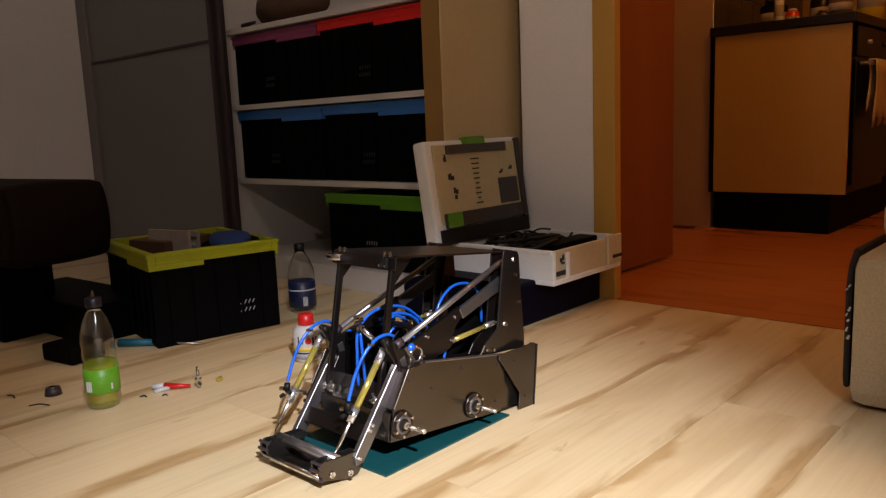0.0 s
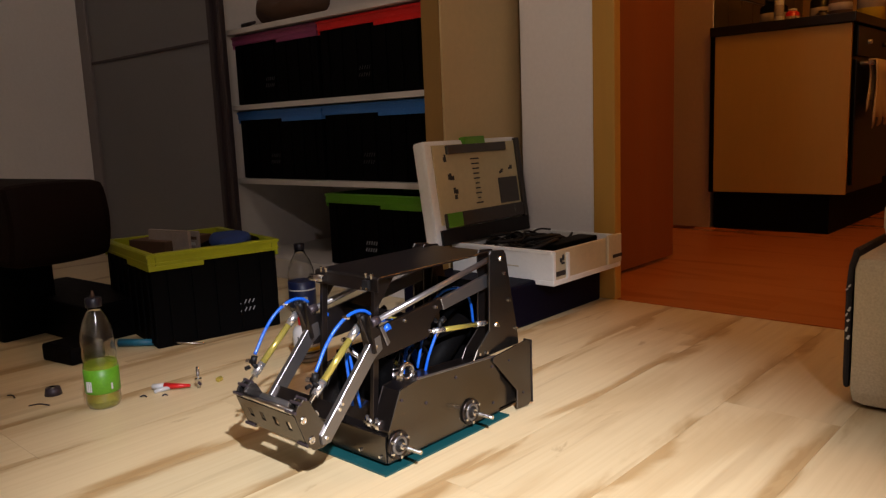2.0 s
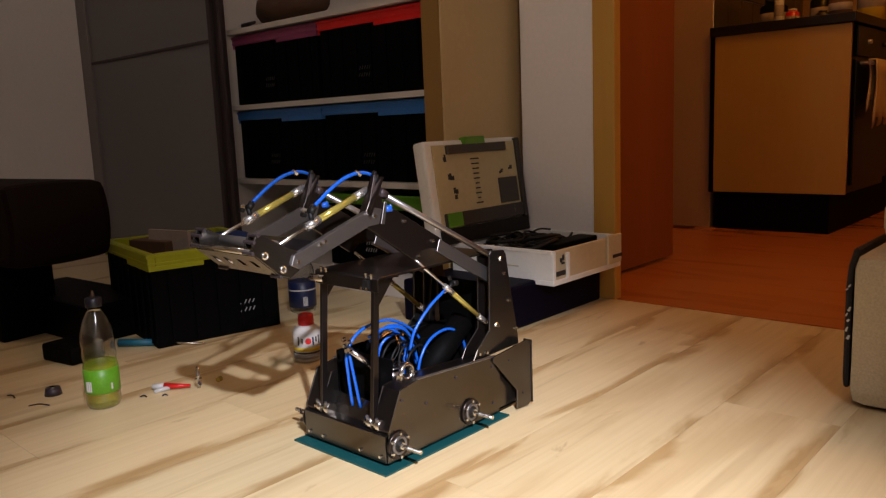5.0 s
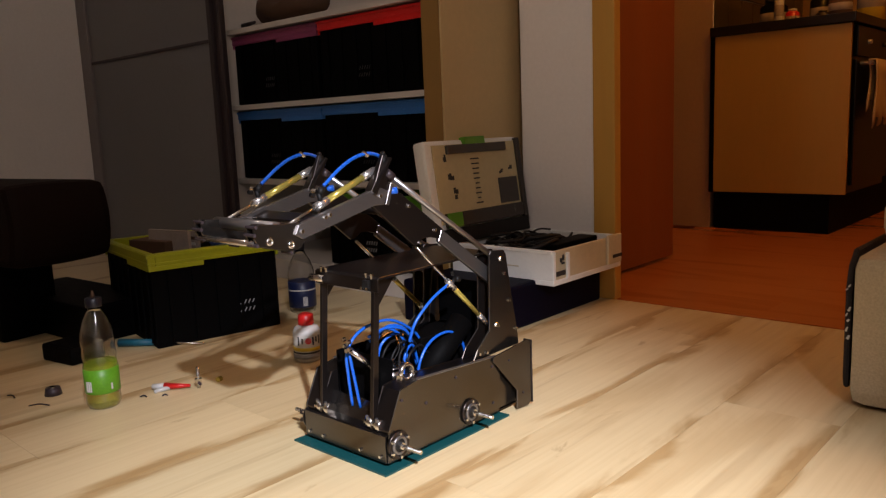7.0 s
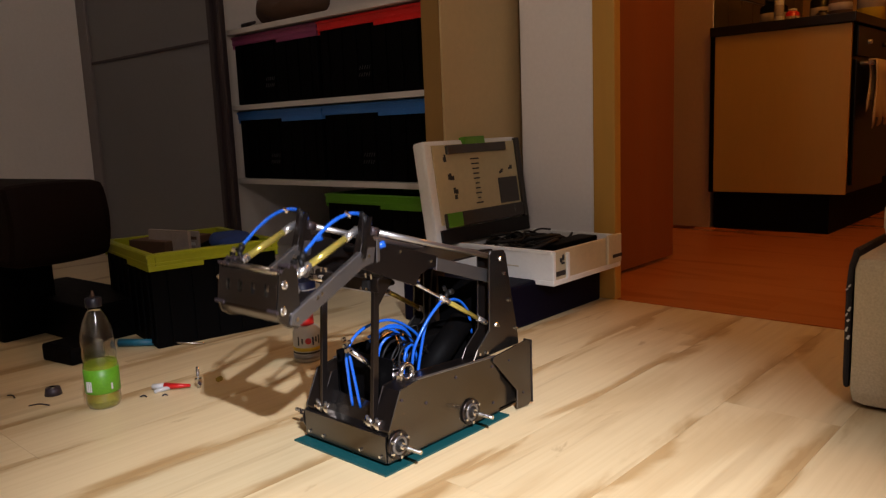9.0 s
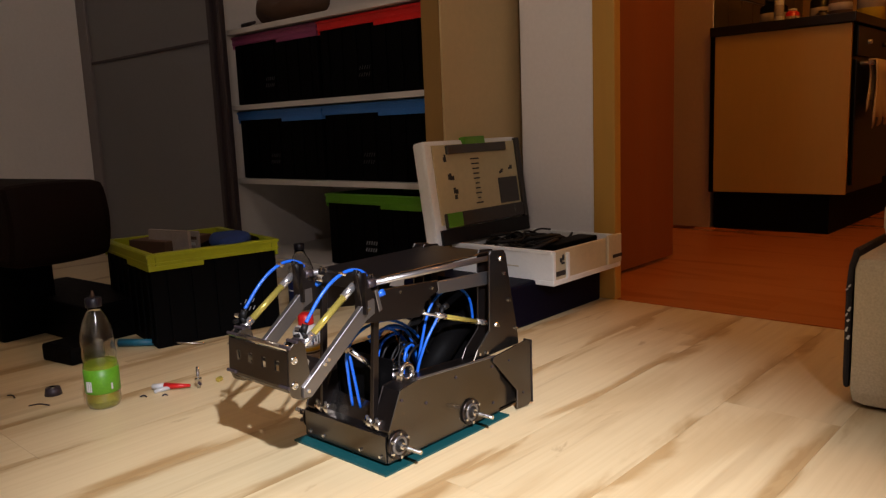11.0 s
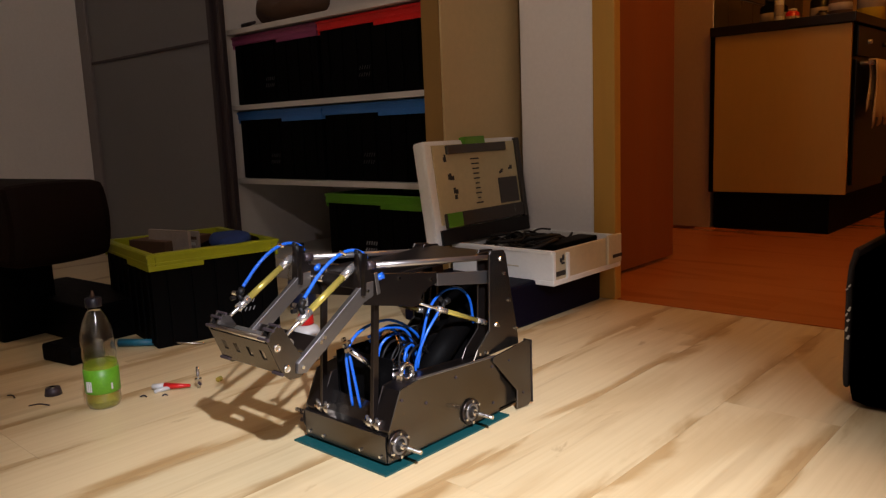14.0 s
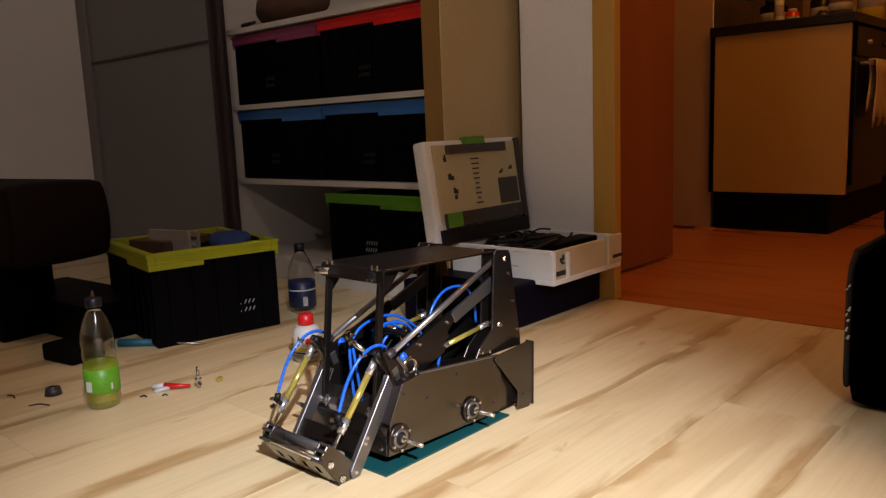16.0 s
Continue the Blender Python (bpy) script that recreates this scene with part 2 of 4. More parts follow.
def rod(bm, a, b, r, r2=None, sides=14):
    a, b = Vector(a), Vector(b)
    d = b - a
    m = Matrix.Translation((a + b) / 2) @ d.to_track_quat("Z", "Y").to_matrix().to_4x4()
    made = bmesh.ops.create_cone(bm, cap_ends=True, segments=sides, radius1=r, radius2=r if r2 is None else r2, depth=d.length, matrix=m)
    if sides > 8:
        for f in {f for v in made["verts"] for f in v.link_faces}:
            f.smooth = len(f.verts) == 4
    return bm


def hose(bm, pts, r, sides=8, steps=6):
    """A bent tube through the given points."""
    p = [Vector(q) for q in pts]
    p = [p[0] * 2 - p[1]] + p + [p[-1] * 2 - p[-2]]
    line = []
    for k in range(1, len(p) - 2):
        for s in range(steps):
            t = s / steps
            line.append(0.5 * (2 * p[k] + (p[k + 1] - p[k - 1]) * t + (2 * p[k - 1] - 5 * p[k] + 4 * p[k + 1] - p[k + 2]) * t * t + (3 * p[k] - p[k - 1] - 3 * p[k + 1] + p[k + 2]) * t ** 3))
    line.append(p[-2])
    rings = []
    side = Vector((1, 0.13, 0.07))
    for k, c in enumerate(line):
        d = (line[min(k + 1, len(line) - 1)] - line[max(k - 1, 0)]).normalized()
        u = (side - d * side.dot(d)).normalized()
        w = d.cross(u)
        side = u
        rings.append([bm.verts.new(c + (u * math.cos(2 * math.pi * j / sides) + w * math.sin(2 * math.pi * j / sides)) * r) for j in range(sides)])
    for q, s in zip(rings, rings[1:]):
        for j in range(sides):
            bm.faces.new((q[j], q[(j + 1) % sides], s[(j + 1) % sides], s[j])).smooth = True
    bm.faces.new(rings[0][::-1])
    bm.faces.new(rings[-1])
    return bm


def ring(bm, c, r, thick, sides=20):
    """A ring round the x axis."""
    rows = []
    for k in range(sides):
        q = 2 * math.pi * k / sides
        row = []
        for j in range(8):
            p = 2 * math.pi * j / 8
            e = r + thick * math.cos(p)
            row.append(bm.verts.new((c[0] + thick * math.sin(p), c[1] + e * math.cos(q), c[2] + e * math.sin(q))))
        rows.append(row)
    for k in range(sides):
        for j in range(8):
            bm.faces.new((rows[k][j], rows[k][(j + 1) % 8], rows[(k + 1) % sides][(j + 1) % 8], rows[(k + 1) % sides][j])).smooth = True
    return bm


def lathe(bm, profile, sides=32):
    """A turned body round z from (radius, height) pairs."""
    rings = [[bm.verts.new((r * math.cos(2 * math.pi * j / sides), r * math.sin(2 * math.pi * j / sides), z)) for j in range(sides)] for r, z in profile]
    for q, s in zip(rings, rings[1:]):
        for j in range(sides):
            bm.faces.new((q[j], q[(j + 1) % sides], s[(j + 1) % sides], s[j])).smooth = True
    bm.faces.new(rings[0][::-1])
    bm.faces.new(rings[-1])
    return bm


def part(name, bm, mat, parent=None, label="", at=None):
    me = bpy.data.meshes.new(name)
    bm.to_mesh(me)
    bm.free()
    me.materials.append(mat)
    ob = new(name, me)
    if parent is not None:
        ob.parent = parent
    if at is not None:
        ob.matrix_basis = at
    return tagged(ob, label)


def each(name, makers, mat, parent, label=""):
    """Every maker fills a mesh of its own."""
    for make in makers:
        b = bmesh.new()
        make(b)
        part(name, b, mat, parent, label)


def B():
    return bmesh.new()


def thing(name, m, label, category, group=""):
    ob = new(name)
    ob.empty_display_size = 0.05
    ob.matrix_basis = m
    return tagged(ob, label, category, group)


def structure(name, bm, mat, label):
    return tagged(part(name, bm, mat), label, "", "", "structure")


def smooth(ob):
    for f in ob.data.polygons:
        f.use_smooth = True
    return ob


# ---------- the room ----------
WY = 1.91          # wall with the doorway
KY = 3.40          # end of the kitchen run
structure("wall_left", box(B(), -3.72, -3.565, -2.2, 2.3, 0, 2.45), M_WALL, "off-white plastered side wall of the room")
structure("wall_behind", box(B(), -3.72, 1.9, -2.35, -2.2, 0, 2.45), M_WALL, "off-white plastered wall behind the camera")
structure("wall_right", box(B(), 1.75, 1.9, -2.2, 4.6, 0, 2.45), M_WALL, "off-white plastered wall")
structure("wall_doorway", box(B(), -1.40, -1.147, WY, WY + 0.03, 0, 2.45), M_WALL, "off-white wall beside the doorway")
structure("wall_wardrobe_back", box(B(), -3.565, -1.40, 2.06, 2.16, 0, 2.45), M_WALL, "off-white wall behind the wardrobe")
structure("wall_right_of_door", box(B(), 0.30, 1.75, WY, WY + 0.10, 0, 2.45), M_WALL, "off-white wall beside the doorway")
structure("wall_over_door", box(B(), -1.147, 0.30, WY, WY + 0.10, 2.08, 2.45), M_WALL, "off-white wall over the doorway")
structure("wall_kitchen_end", box(B(), -1.95, -1.452, KY + 0.02, KY + 0.12, 0, 2.45), M_KWALL, "white kitchen wall, its dim warm light put into a tan colour")
structure("wall_kitchen_left", box(B(), -2.0, -1.9, 2.16, 3.42, 0, 2.45), M_KWALL, "white kitchen wall, its dim warm light put into a tan colour")
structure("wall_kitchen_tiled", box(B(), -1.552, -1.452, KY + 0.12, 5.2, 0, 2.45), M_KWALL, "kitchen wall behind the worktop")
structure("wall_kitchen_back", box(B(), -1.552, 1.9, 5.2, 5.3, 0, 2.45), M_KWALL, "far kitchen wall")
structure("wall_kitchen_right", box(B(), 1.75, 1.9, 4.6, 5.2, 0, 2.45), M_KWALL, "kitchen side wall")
structure("ceiling", box(B(), -3.72, 1.9, -2.35, 5.3, 2.45, 2.55), M_CEIL, "white ceiling")
sub = structure("floor", box(B(), -3.72, 1.9, -2.35, 5.3, -0.05, -0.012), M_FLOOR, "pale maple laminate floor with brown streaks")
structure("door_frame", box(B(), -1.147, -1.078, WY - 0.012, WY + 0.022, 0, 2.08, 0.004), M_FRAME, "light beech door frame")
structure("threshold", box(B(), -1.076, 0.30, WY - 0.004, WY + 0.012, -0.012, 0.003), M_KFLOOR, "thin dark threshold strip in the doorway")

# brown door, swung open into the kitchen
door = thing("door", pose(-1.262, 1.95, 0.012), "reddish-brown wooden door standing open", "door")
part("leaf", box(B(), -0.02, 0.02, 0.0, 0.655, 0.0, 2.03, 0.003), M_DOOR, door)
hb = B()
rod(hb, (0.02, 0.60, 1.0), (0.06, 0.60, 1.0), 0.009)
rod(hb, (0.06, 0.605, 1.0), (0.06, 0.50, 1.0), 0.008)
part("door_handle", hb, M_CHROME, door, "steel lever handle")


# ---------- wardrobe ----------
def wardrobe():
    w = thing("wardrobe", pose(0, 0, 0), "white built-in wardrobe with one sliding door pushed open", "wardrobe")
    X0, X1, YF, YB = -2.510, -1.437, 1.60, 2.05
    part("base_board", box(B(), X0, X1 - 0.072, YF - 0.02, YB, 0, 0.071, 0.002), M_WHITE, w, "white plinth board")
    for z in (0.347, 0.613, 0.880):
        part("shelf", box(B(), X0 + 0.03, X1 - 0.072, YF, YB, z - 0.018, z, 0.0015), M_WHITE, w)
    part("side_panel", box(B(), X0, X0 + 0.03, YF - 0.005, YB, 0.06, 2.4, 0.0015), M_WHITE, w)
    part("side_panel", box(B(), X1 - 0.072, X1, YF, YB - 0.09, 0, 2.4, 0.002), M_CREAM, w, "cream outer side panel")
    part("edge_band", box(B(), X1 - 0.071, X1 - 0.006, YF - 0.004, YF - 0.0005, 0.0, 2.4, 0.001), M_EDGEBAND, w, "brown edge band of the side panel")
    part("back_panel", box(B(), X0, X1, YB, YB + 0.008, 0, 2.4), M_WHITE, w)
    part("bottom_track", box(B(), -3.56, X0, YF - 0.07, YF - 0.01, 0, 0.02, 0.002), M_ALU, w, "aluminium floor track")
    d = part("sliding_door", box(B(), -3.475, -2.50, 1.548, 1.556, 0.03, 2.38), M_GLASSDOOR, w, "dark grey satin sliding door panel")
    part("rail", box(B(), -3.475, -2.50, 1.543, 1.5475, 0.838, 0.850, 0.001), M_ALUDARK, d, "thin dark cross rail")
    part("profile", box(B(), -3.56, -3.475, 1.535, 1.566, 0.02, 2.4, 0.004), M_ALU, d, "grey aluminium edge profile")
    b = B()
    box(b, -2.50, -2.475, 1.535, 1.566, 0.02, 2.4, 0.004)
    box(b, -2.440, -2.420, 1.540, 1.560, 0.02, 2.4, 0.004)
    part("profile", b, M_ALUDARK, d, "dark aluminium edge profile")
    part("profile_groove", box(B(), -2.475, -2.440, 1.548, 1.562, 0.02, 2.4), M_ALUDARK, d, "dark finger groove")
    return w


wardrobe()


# ---------- folding crates ----------
def crate(m, rim_mat, label, lx=0.465, ly=0.35, h=0.235, slot_mat=M_SLOT):
    """Folding crate: panels with insets, ribs and slots, and a coloured rim; origin at the middle of its base."""
    c = thing("folding_crate", m, label, "crate", "folding crates")
    x, y, t = lx / 2, ly / 2, 0.006
    part("bottom", box(B(), -x + 0.004, x - 0.004, -y + 0.004, y - 0.004, 0.0, 0.006), M_BLACK, c)
    for sx in (-1, 1):
        b = B()
        box(b, sx * (x - 0.004) - t / 2, sx * (x - 0.004) + t / 2, -y, y, 0.002, h - 0.03, 0.0015)
        p = part("side_panel", b, M_BLACK, c)
        each("rib", [(lambda b, k=k: box(b, sx * x - 0.001, sx * x + 0.003, k * 0.06 - 0.004, k * 0.06 + 0.004, 0.01, h - 0.035)) for k in range(-2, 3)], M_BLACK, p)
        g = B()
        for r in range(2):
            for k in range(4):
                q = Vector((sx * (x + 0.0005), 0.055 + k * 0.011 - 0.10 * (r % 2) * 0, 0.055 + r * 0.02))
                rod(g, q, q + Vector((0, 0.006, 0.010)), 0.0016, sides=6)
        tagged(part("slots", g, slot_mat, p, "row of slanted slots"), kind="stuff")
    for sy in (-1, 1):
        b = B()
        box(b, -x, x, sy * (y - 0.004) - t / 2, sy * (y - 0.004) + t / 2, 0.002, h - 0.03, 0.0015)
        p = part("end_panel", b, M_BLACK, c)
        each("rib", [(lambda b, k=k: box(b, k * lx * 0.14 - 0.004, k * lx * 0.14 + 0.004, min(sy * (y - 0.001), sy * (y + 0.003)), max(sy * (y - 0.001), sy * (y + 0.003)), 0.01, h - 0.035)) for k in range(-3, 4)], M_BLACK, p)
        g = B()
        for r in range(2):
            for k in range(5):
                q = Vector((-0.055 + k * 0.011 + r * 0.004, sy * (y + 0.0035), 0.055 + r * 0.022))
                rod(g, q, q + Vector((0.006, 0, 0.011)), 0.0016, sides=6)
        tagged(part("slots", g, slot_mat, p, "rows of slanted slots"), kind="stuff")
    b = B()
    o, i = 0.006, 0.012
    box(b, -x - o, x + o, -y - o, -y + i, h - 0.032, h, 0.003)
    box(b, -x - o, x + o, y - i, y + o, h - 0.032, h, 0.003)
    box(b, -x - o, -x + i, -y + i, y - i, h - 0.0315, h - 0.0005, 0.003)
    box(b, x - i, x + o, -y + i, y - i, h - 0.0315, h - 0.0005, 0.003)
    for sy in (-1, 1):
        ya, yb = sorted((sy * (y + 0.0055), sy * (y - 0.001)))
        for xa, xb in ((x * 0.1, x + 0.005),):
            box(b, xa, xb, ya, yb, h - 0.043, h - 0.031, 0.001)
    for sx in (-1, 1):
        xa, xb = sorted((sx * (x + 0.0055), sx * (x - 0.001)))
        for ya, yb in ((-y - 0.004, -y * 0.2),):
            box(b, xa, xb, ya, yb, h - 0.0425, h - 0.031, 0.001)
    for z0, z1, e in ((h - 0.0095, h - 0.002, 0.0026), (h - 0.0265, h - 0.0225, 0.0012)):
        box(b, -x - o - e, x + o + e, -y - o - e, -y - o + 0.001, z0, z1, 0.001)
        box(b, x + o - 0.001, x + o + e, -y - o + 0.001, y + o + e, z0, z1, 0.001)
    part("rim", b, rim_mat, c)
    return c


crate(pose(-1.895, 1.050, 0, 0, 0, -10.2), M_LIME, "black folding crate with a lime rim, full of odds and ends", 0.385, 0.325)
crate(pose(-1.745, 1.785, 0.072), M_GREEN, "black folding crate with a green rim under the shelf")
for k, (z, mats) in enumerate(((0.348, (M_BLUEP, M_BLUEP)), (0.614, (M_PURPLE, M_REDP)))):
    for j, mt in enumerate(mats):
        word = ("blue", "blue", "plum", "red")[2 * k + j]
        crate(pose(-2.238 + 0.488 * j, 1.800, z), mt, "black folding crate with a %s rim on the wardrobe shelf" % word, 0.470, 0.35, 0.243, M_SLOT_SHADED)

# things in the open crate
cb = thing("cardboard_box", pose(-1.93, 1.02, 0.008, 0, 0, 12), "small brown cardboard box with grey papers in a crate", "box")
part("body", box(B(), -0.07, 0.07, -0.08, 0.08, 0.0, 0.235, 0.003), M_CARD, cb)
part("sheet", box(B(), -0.02, 0.13, -0.055, -0.045, 0.10, 0.262, 0.001), M_PAPER, cb, "grey printed sheet")
sheet = part("sheet", box(B(), 0.03, 0.14, -0.03, -0.024, 0.10, 0.258, 0.001), M_PAPER, cb, "grey printed sheet")
for k in range(9):
    x, z = 0.036 + 0.034 * (k % 3) + random.uniform(0, 0.006), 0.206 + 0.015 * (k // 3)
    part("print", box(B(), x, x + random.uniform(0.012, 0.024), -0.0312, -0.0298, z, z + 0.008), M_LABELW if k % 2 else M_CARD, sheet, "printed bar")
bag = B()
bmesh.ops.create_icosphere(bag, subdivisions=3, radius=0.10)
for v in bag.verts:
    v.co.z *= 0.75
    v.co += v.normal * 0.022 * noise.noise(v.co * 22)
bag = tagged(smooth(part("cloth_bag", bag, M_BLACK2, None, at=pose(-1.80, 1.12, 0.175))), "crumpled black cloth bag lying in a crate", "bag")
bl = B()
bmesh.ops.create_icosphere(bl, subdivisions=3, radius=0.05)
for v in bl.verts:
    v.co.z *= 0.5
    v.co += v.normal * 0.012 * noise.noise(v.co * 30)
tagged(smooth(part("blue_cloth", bl, M_BLUEC, None, at=pose(-1.735, 1.08, 0.238))), "small dark blue cloth on top of the crate", "cloth")

# on the top shelf
ts = B()
bmesh.ops.create_icosphere(ts, subdivisions=3, radius=0.10)
for v in ts.verts:
    v.co.x *= 1.6
    v.co.z = v.co.z * 0.55
    v.co += v.normal * 0.03 * noise.noise(v.co * 14)
tagged(smooth(part("rag", ts, M_CARD, None, at=pose(-2.24, 1.72, 0.932))), "brown crumpled rag on the top shelf", "rag")
kn = thing("door_stop", pose(-2.39, 1.612, 0.881), "small dark door catch on the top shelf", "fitting")
kb = B()
rod(kb, (0, 0, 0.006), (0.08, -0.005, 0.010), 0.009, 0.005)
part("catch", kb, M_ALUDARK, kn)


# ---------- tool case with an open lid ----------
def tool_case():
    c = thing("tool_case", pose(0, 0, 0), "dark blue case with a white tool tray and open lid", "tool case")
    part("box", box(B(), -1.43, -1.118, 1.40, 1.885, 0, 0.112, 0.008), M_NAVY, c, "dark blue lower box")
    x0, x1, y0, y1, z0, z1 = -1.40, -1.062, 1.567, 1.902, 0.112, 0.190
    b = B()
    box(b, x0, x1, y0, y1, z0 - 0.012, z0 + 0.004, 0.004)
    box(b, x0, x1, y0, y0 + 0.012, z0, z1, 0.004)
    box(b, x0, x1, y1 - 0.012, y1, z0, z1, 0.004)
    box(b, x0, x0 + 0.012, y0 + 0.01, y1 - 0.01, z0, z1 - 0.001, 0.004)
    tray = part("tray", b, M_CASEW, c, "white tray, open on top")
    s = B()
    box(s, x1 - 0.012, x1 - 0.001, y0 + 0.011, y1 - 0.011, z0, z1 - 0.001, 0.003)
    part("tray_side", s, M_CASEIN, tray, "cream side wall of the tray")
    part("latch", box(B(), x1 - 0.001, x1 + 0.006, y0 + 0.055, y0 + 0.066, z0, z1 - 0.01, 0.002), M_CASEW, tray, "white plastic latch")
    part("latch", box(B(), x1 - 0.001, x1 + 0.008, y1 - 0.08, y1 - 0.01, z0 + 0.004, z1 + 0.006, 0.003), M_CASEIN, tray, "cream plastic latch")
    each("print", [(lambda b, y=y, z=z, w=w: box(b, x1 - 0.001, x1 + (0.002 if y < 1.8 else 0.0095), y, y + w, z, z + 0.009)) for y, z, w in ((y1 - 0.06, z0 + 0.02, 0.05),)], M_TEXT, tray, "black printed bar")
    for y, z, w, hh in ((0.030, 0.046, 0.008, 0.010), (0.040, 0.050, 0.007, 0.014), (0.036, 0.040, 0.012, 0.005), (0.012, 0.012, 0.040, 0.012)):
        part("print", box(B(), x1 - 0.001, x1 + 0.0012, y0 + y, y0 + y + w, z0 + z, z0 + z + hh), M_TEXT, tray, "black printed symbol")
    part("grip_line", box(B(), -1.25, -1.17, y0 - 0.0012, y0 + 0.001, z0 + 0.030, z0 + 0.033), M_CASEIN, tray, "moulded grip line")
    part("tray_lip", box(B(), x0 + 0.006, x1 - 0.006, y0 - 0.003, y0 + 0.002, z1 - 0.008, z1 + 0.0006, 0.001), M_CASEW, tray, "rolled tray lip")
    for k in range(20):
        a = random.uniform(0, 6.28)
        cx, cy = -1.24 + random.uniform(-0.07, 0.07), 1.73 + random.uniform(-0.09, 0.09)
        pts = [(cx + 0.06 * math.cos(a + j) * (0.6 + 0.1 * j), cy + 0.06 * math.sin(a + j), z1 - 0.016 + 0.022 * random.random() + 0.010 * math.sin(j + k)) for j in range(5)]
        part("cable", hose(B(), pts, random.uniform(0.0025, 0.006)), M_RUBBER, tray, "coiled black cable")
    part("foam_block", box(B(), -1.36, -1.12, 1.61, 1.86, z0 + 0.01, z1 - 0.03, 0.01), M_RUBBER, tray, "dark foam filling")
    ins = B()
    box(ins, -1.16, -1.10, 1.64, 1.84, z1 - 0.015, z1 + 0.004, 0.004)
    part("tool_body", ins, M_BLACK2, tray, "black plastic tool")
    # lid, hinged along the far side
    lid = part("lid", box(B(), -0.045, 0.0, -0.205, 0.205, 0.0, 0.285, 0.010), M_CASEW, c, "white lid with a paper insert", pose(-1.380, 1.696, 0.188, 0, -8, 0))
    part("insert", box(B(), 0.0, 0.004, -0.18, 0.195, 0.055, 0.272, 0.001), M_INSERT, lid, "cream printed inner sheet")
    part("frame_edge", box(B(), 0.0, 0.012, 0.183, 0.203, 0.03, 0.28, 0.003), M_CLEAR, lid, "smoky plastic rim")
    part("pocket", box(B(), 0.0045, 0.013, -0.17, 0.18, 0.045, 0.085, 0.003), M_CLEAR, lid, "smoky plastic pocket")
    part("clip", box(B(), 0.0045, 0.016, -0.13, 0.13, 0.245, 0.270, 0.003), M_CLEAR, lid, "smoky plastic clip strip")
    part("green_tab", box(B(), 0.0125, 0.0155, -0.165, -0.105, 0.045, 0.085, 0.001), M_GREEN, lid, "green plastic tab")
    part("green_tab", box(B(), -0.01, 0.012, -0.05, 0.04, 0.268, 0.291, 0.003), M_GREEN, lid, "green plastic tab")
    part("dark_foam", box(B(), 0.0005, 0.012, -0.19, 0.20, 0.0, 0.042, 0.002), M_RUBBER, lid, "black foam strip")
    marks = [(-0.01 - w, -0.01 + w, 0.100 + 0.014 * k, 0.104 + 0.014 * k) for k, w in enumerate(random.uniform(0.006, 0.02) for _ in range(10))]
    for y, z, w in ((-0.142, 0.23, 0.012), (-0.125, 0.182, 0.016), (-0.112, 0.128, 0.018), (0.10, 0.182, 0.010), (0.145, 0.186, 0.013)):
        for k in range(3):
            ya, za = y + random.uniform(-0.5, 0.5) * w, z + random.uniform(-0.5, 0.5) * w
            marks.append((ya, ya + w * random.uniform(0.4, 1.0), za, za + w * random.uniform(0.4, 1.0)))
    each("print", [(lambda b, m=m: box(b, 0.0035, 0.0052, *m)) for m in marks], M_TEXT, lid, "black printed mark")
    part("print", box(B(), 0.0035, 0.0052, 0.085, 0.175, 0.09, 0.165), M_CLEAR, lid, "grey printed picture")
    return c


tool_case()


# ---------- bottles ----------
def bottle(m, profile, level, label_band, label_mat, cap_mat, label, cap_r=0.014):
    t = thing("bottle", m, label, "bottle")
    top = profile[-1][1]
    wall = [(r - 0.0011, z + (0.0015 if k == 0 else 0)) for k, (r, z) in enumerate(profile)]
    outer = lathe(B(), profile + wall[::-1])
    bmesh.ops.recalc_face_normals(outer, faces=outer.faces)
    shell = part("shell", outer, M_PET, t, "clear plastic shell")
    shell.visible_shadow = False
    if level:
        inner = [(r - 0.0016, z + (0.0025 if k == 0 else 0)) for k, (r, z) in enumerate(profile) if z < level]
        inner.append((inner[-1][0], level))
        part("liquid", lathe(B(), inner), M_LIQUID, t, "yellow-green liquid")
    z0, z1 = label_band
    r = max(p[0] for p in profile) + 0.0006
    part("wrapper", lathe(B(), [(r - 0.002, z0), (r, z0 + 0.001), (r, z1 - 0.001), (r - 0.002, z1)]), label_mat, t, "printed wrapper")
    part("cap", lathe(B(), [(cap_r, top), (cap_r + 0.001, top + 0.002), (cap_r + 0.001, top + 0.016), (cap_r - 0.001, top + 0.018)], 20), cap_mat, t)
    return t, r


R = 0.0315
b1, r1 = bottle(pose(-1.449, 0.597, 0.0), [(0.022, 0.0), (0.028, 0.003), (R, 0.012), (R, 0.03), (R - 0.001, 0.035), (R, 0.085), (R - 0.0025, 0.092), (R, 0.105), (R - 0.0025, 0.118), (R, 0.130), (0.029, 0.150), (0.023, 0.172), (0.014, 0.188), (0.012, 0.197)], 0.091, (0.032, 0.080), M_LABELG, M_CAPD, "clear plastic bottle with green label and dark cap")
sp = B()
rod(sp, (0, 0, 0.2145), (0, 0, 0.228), 0.0042, 0.0018)
part("nozzle", sp, M_CARD, b1, "dark red nozzle")
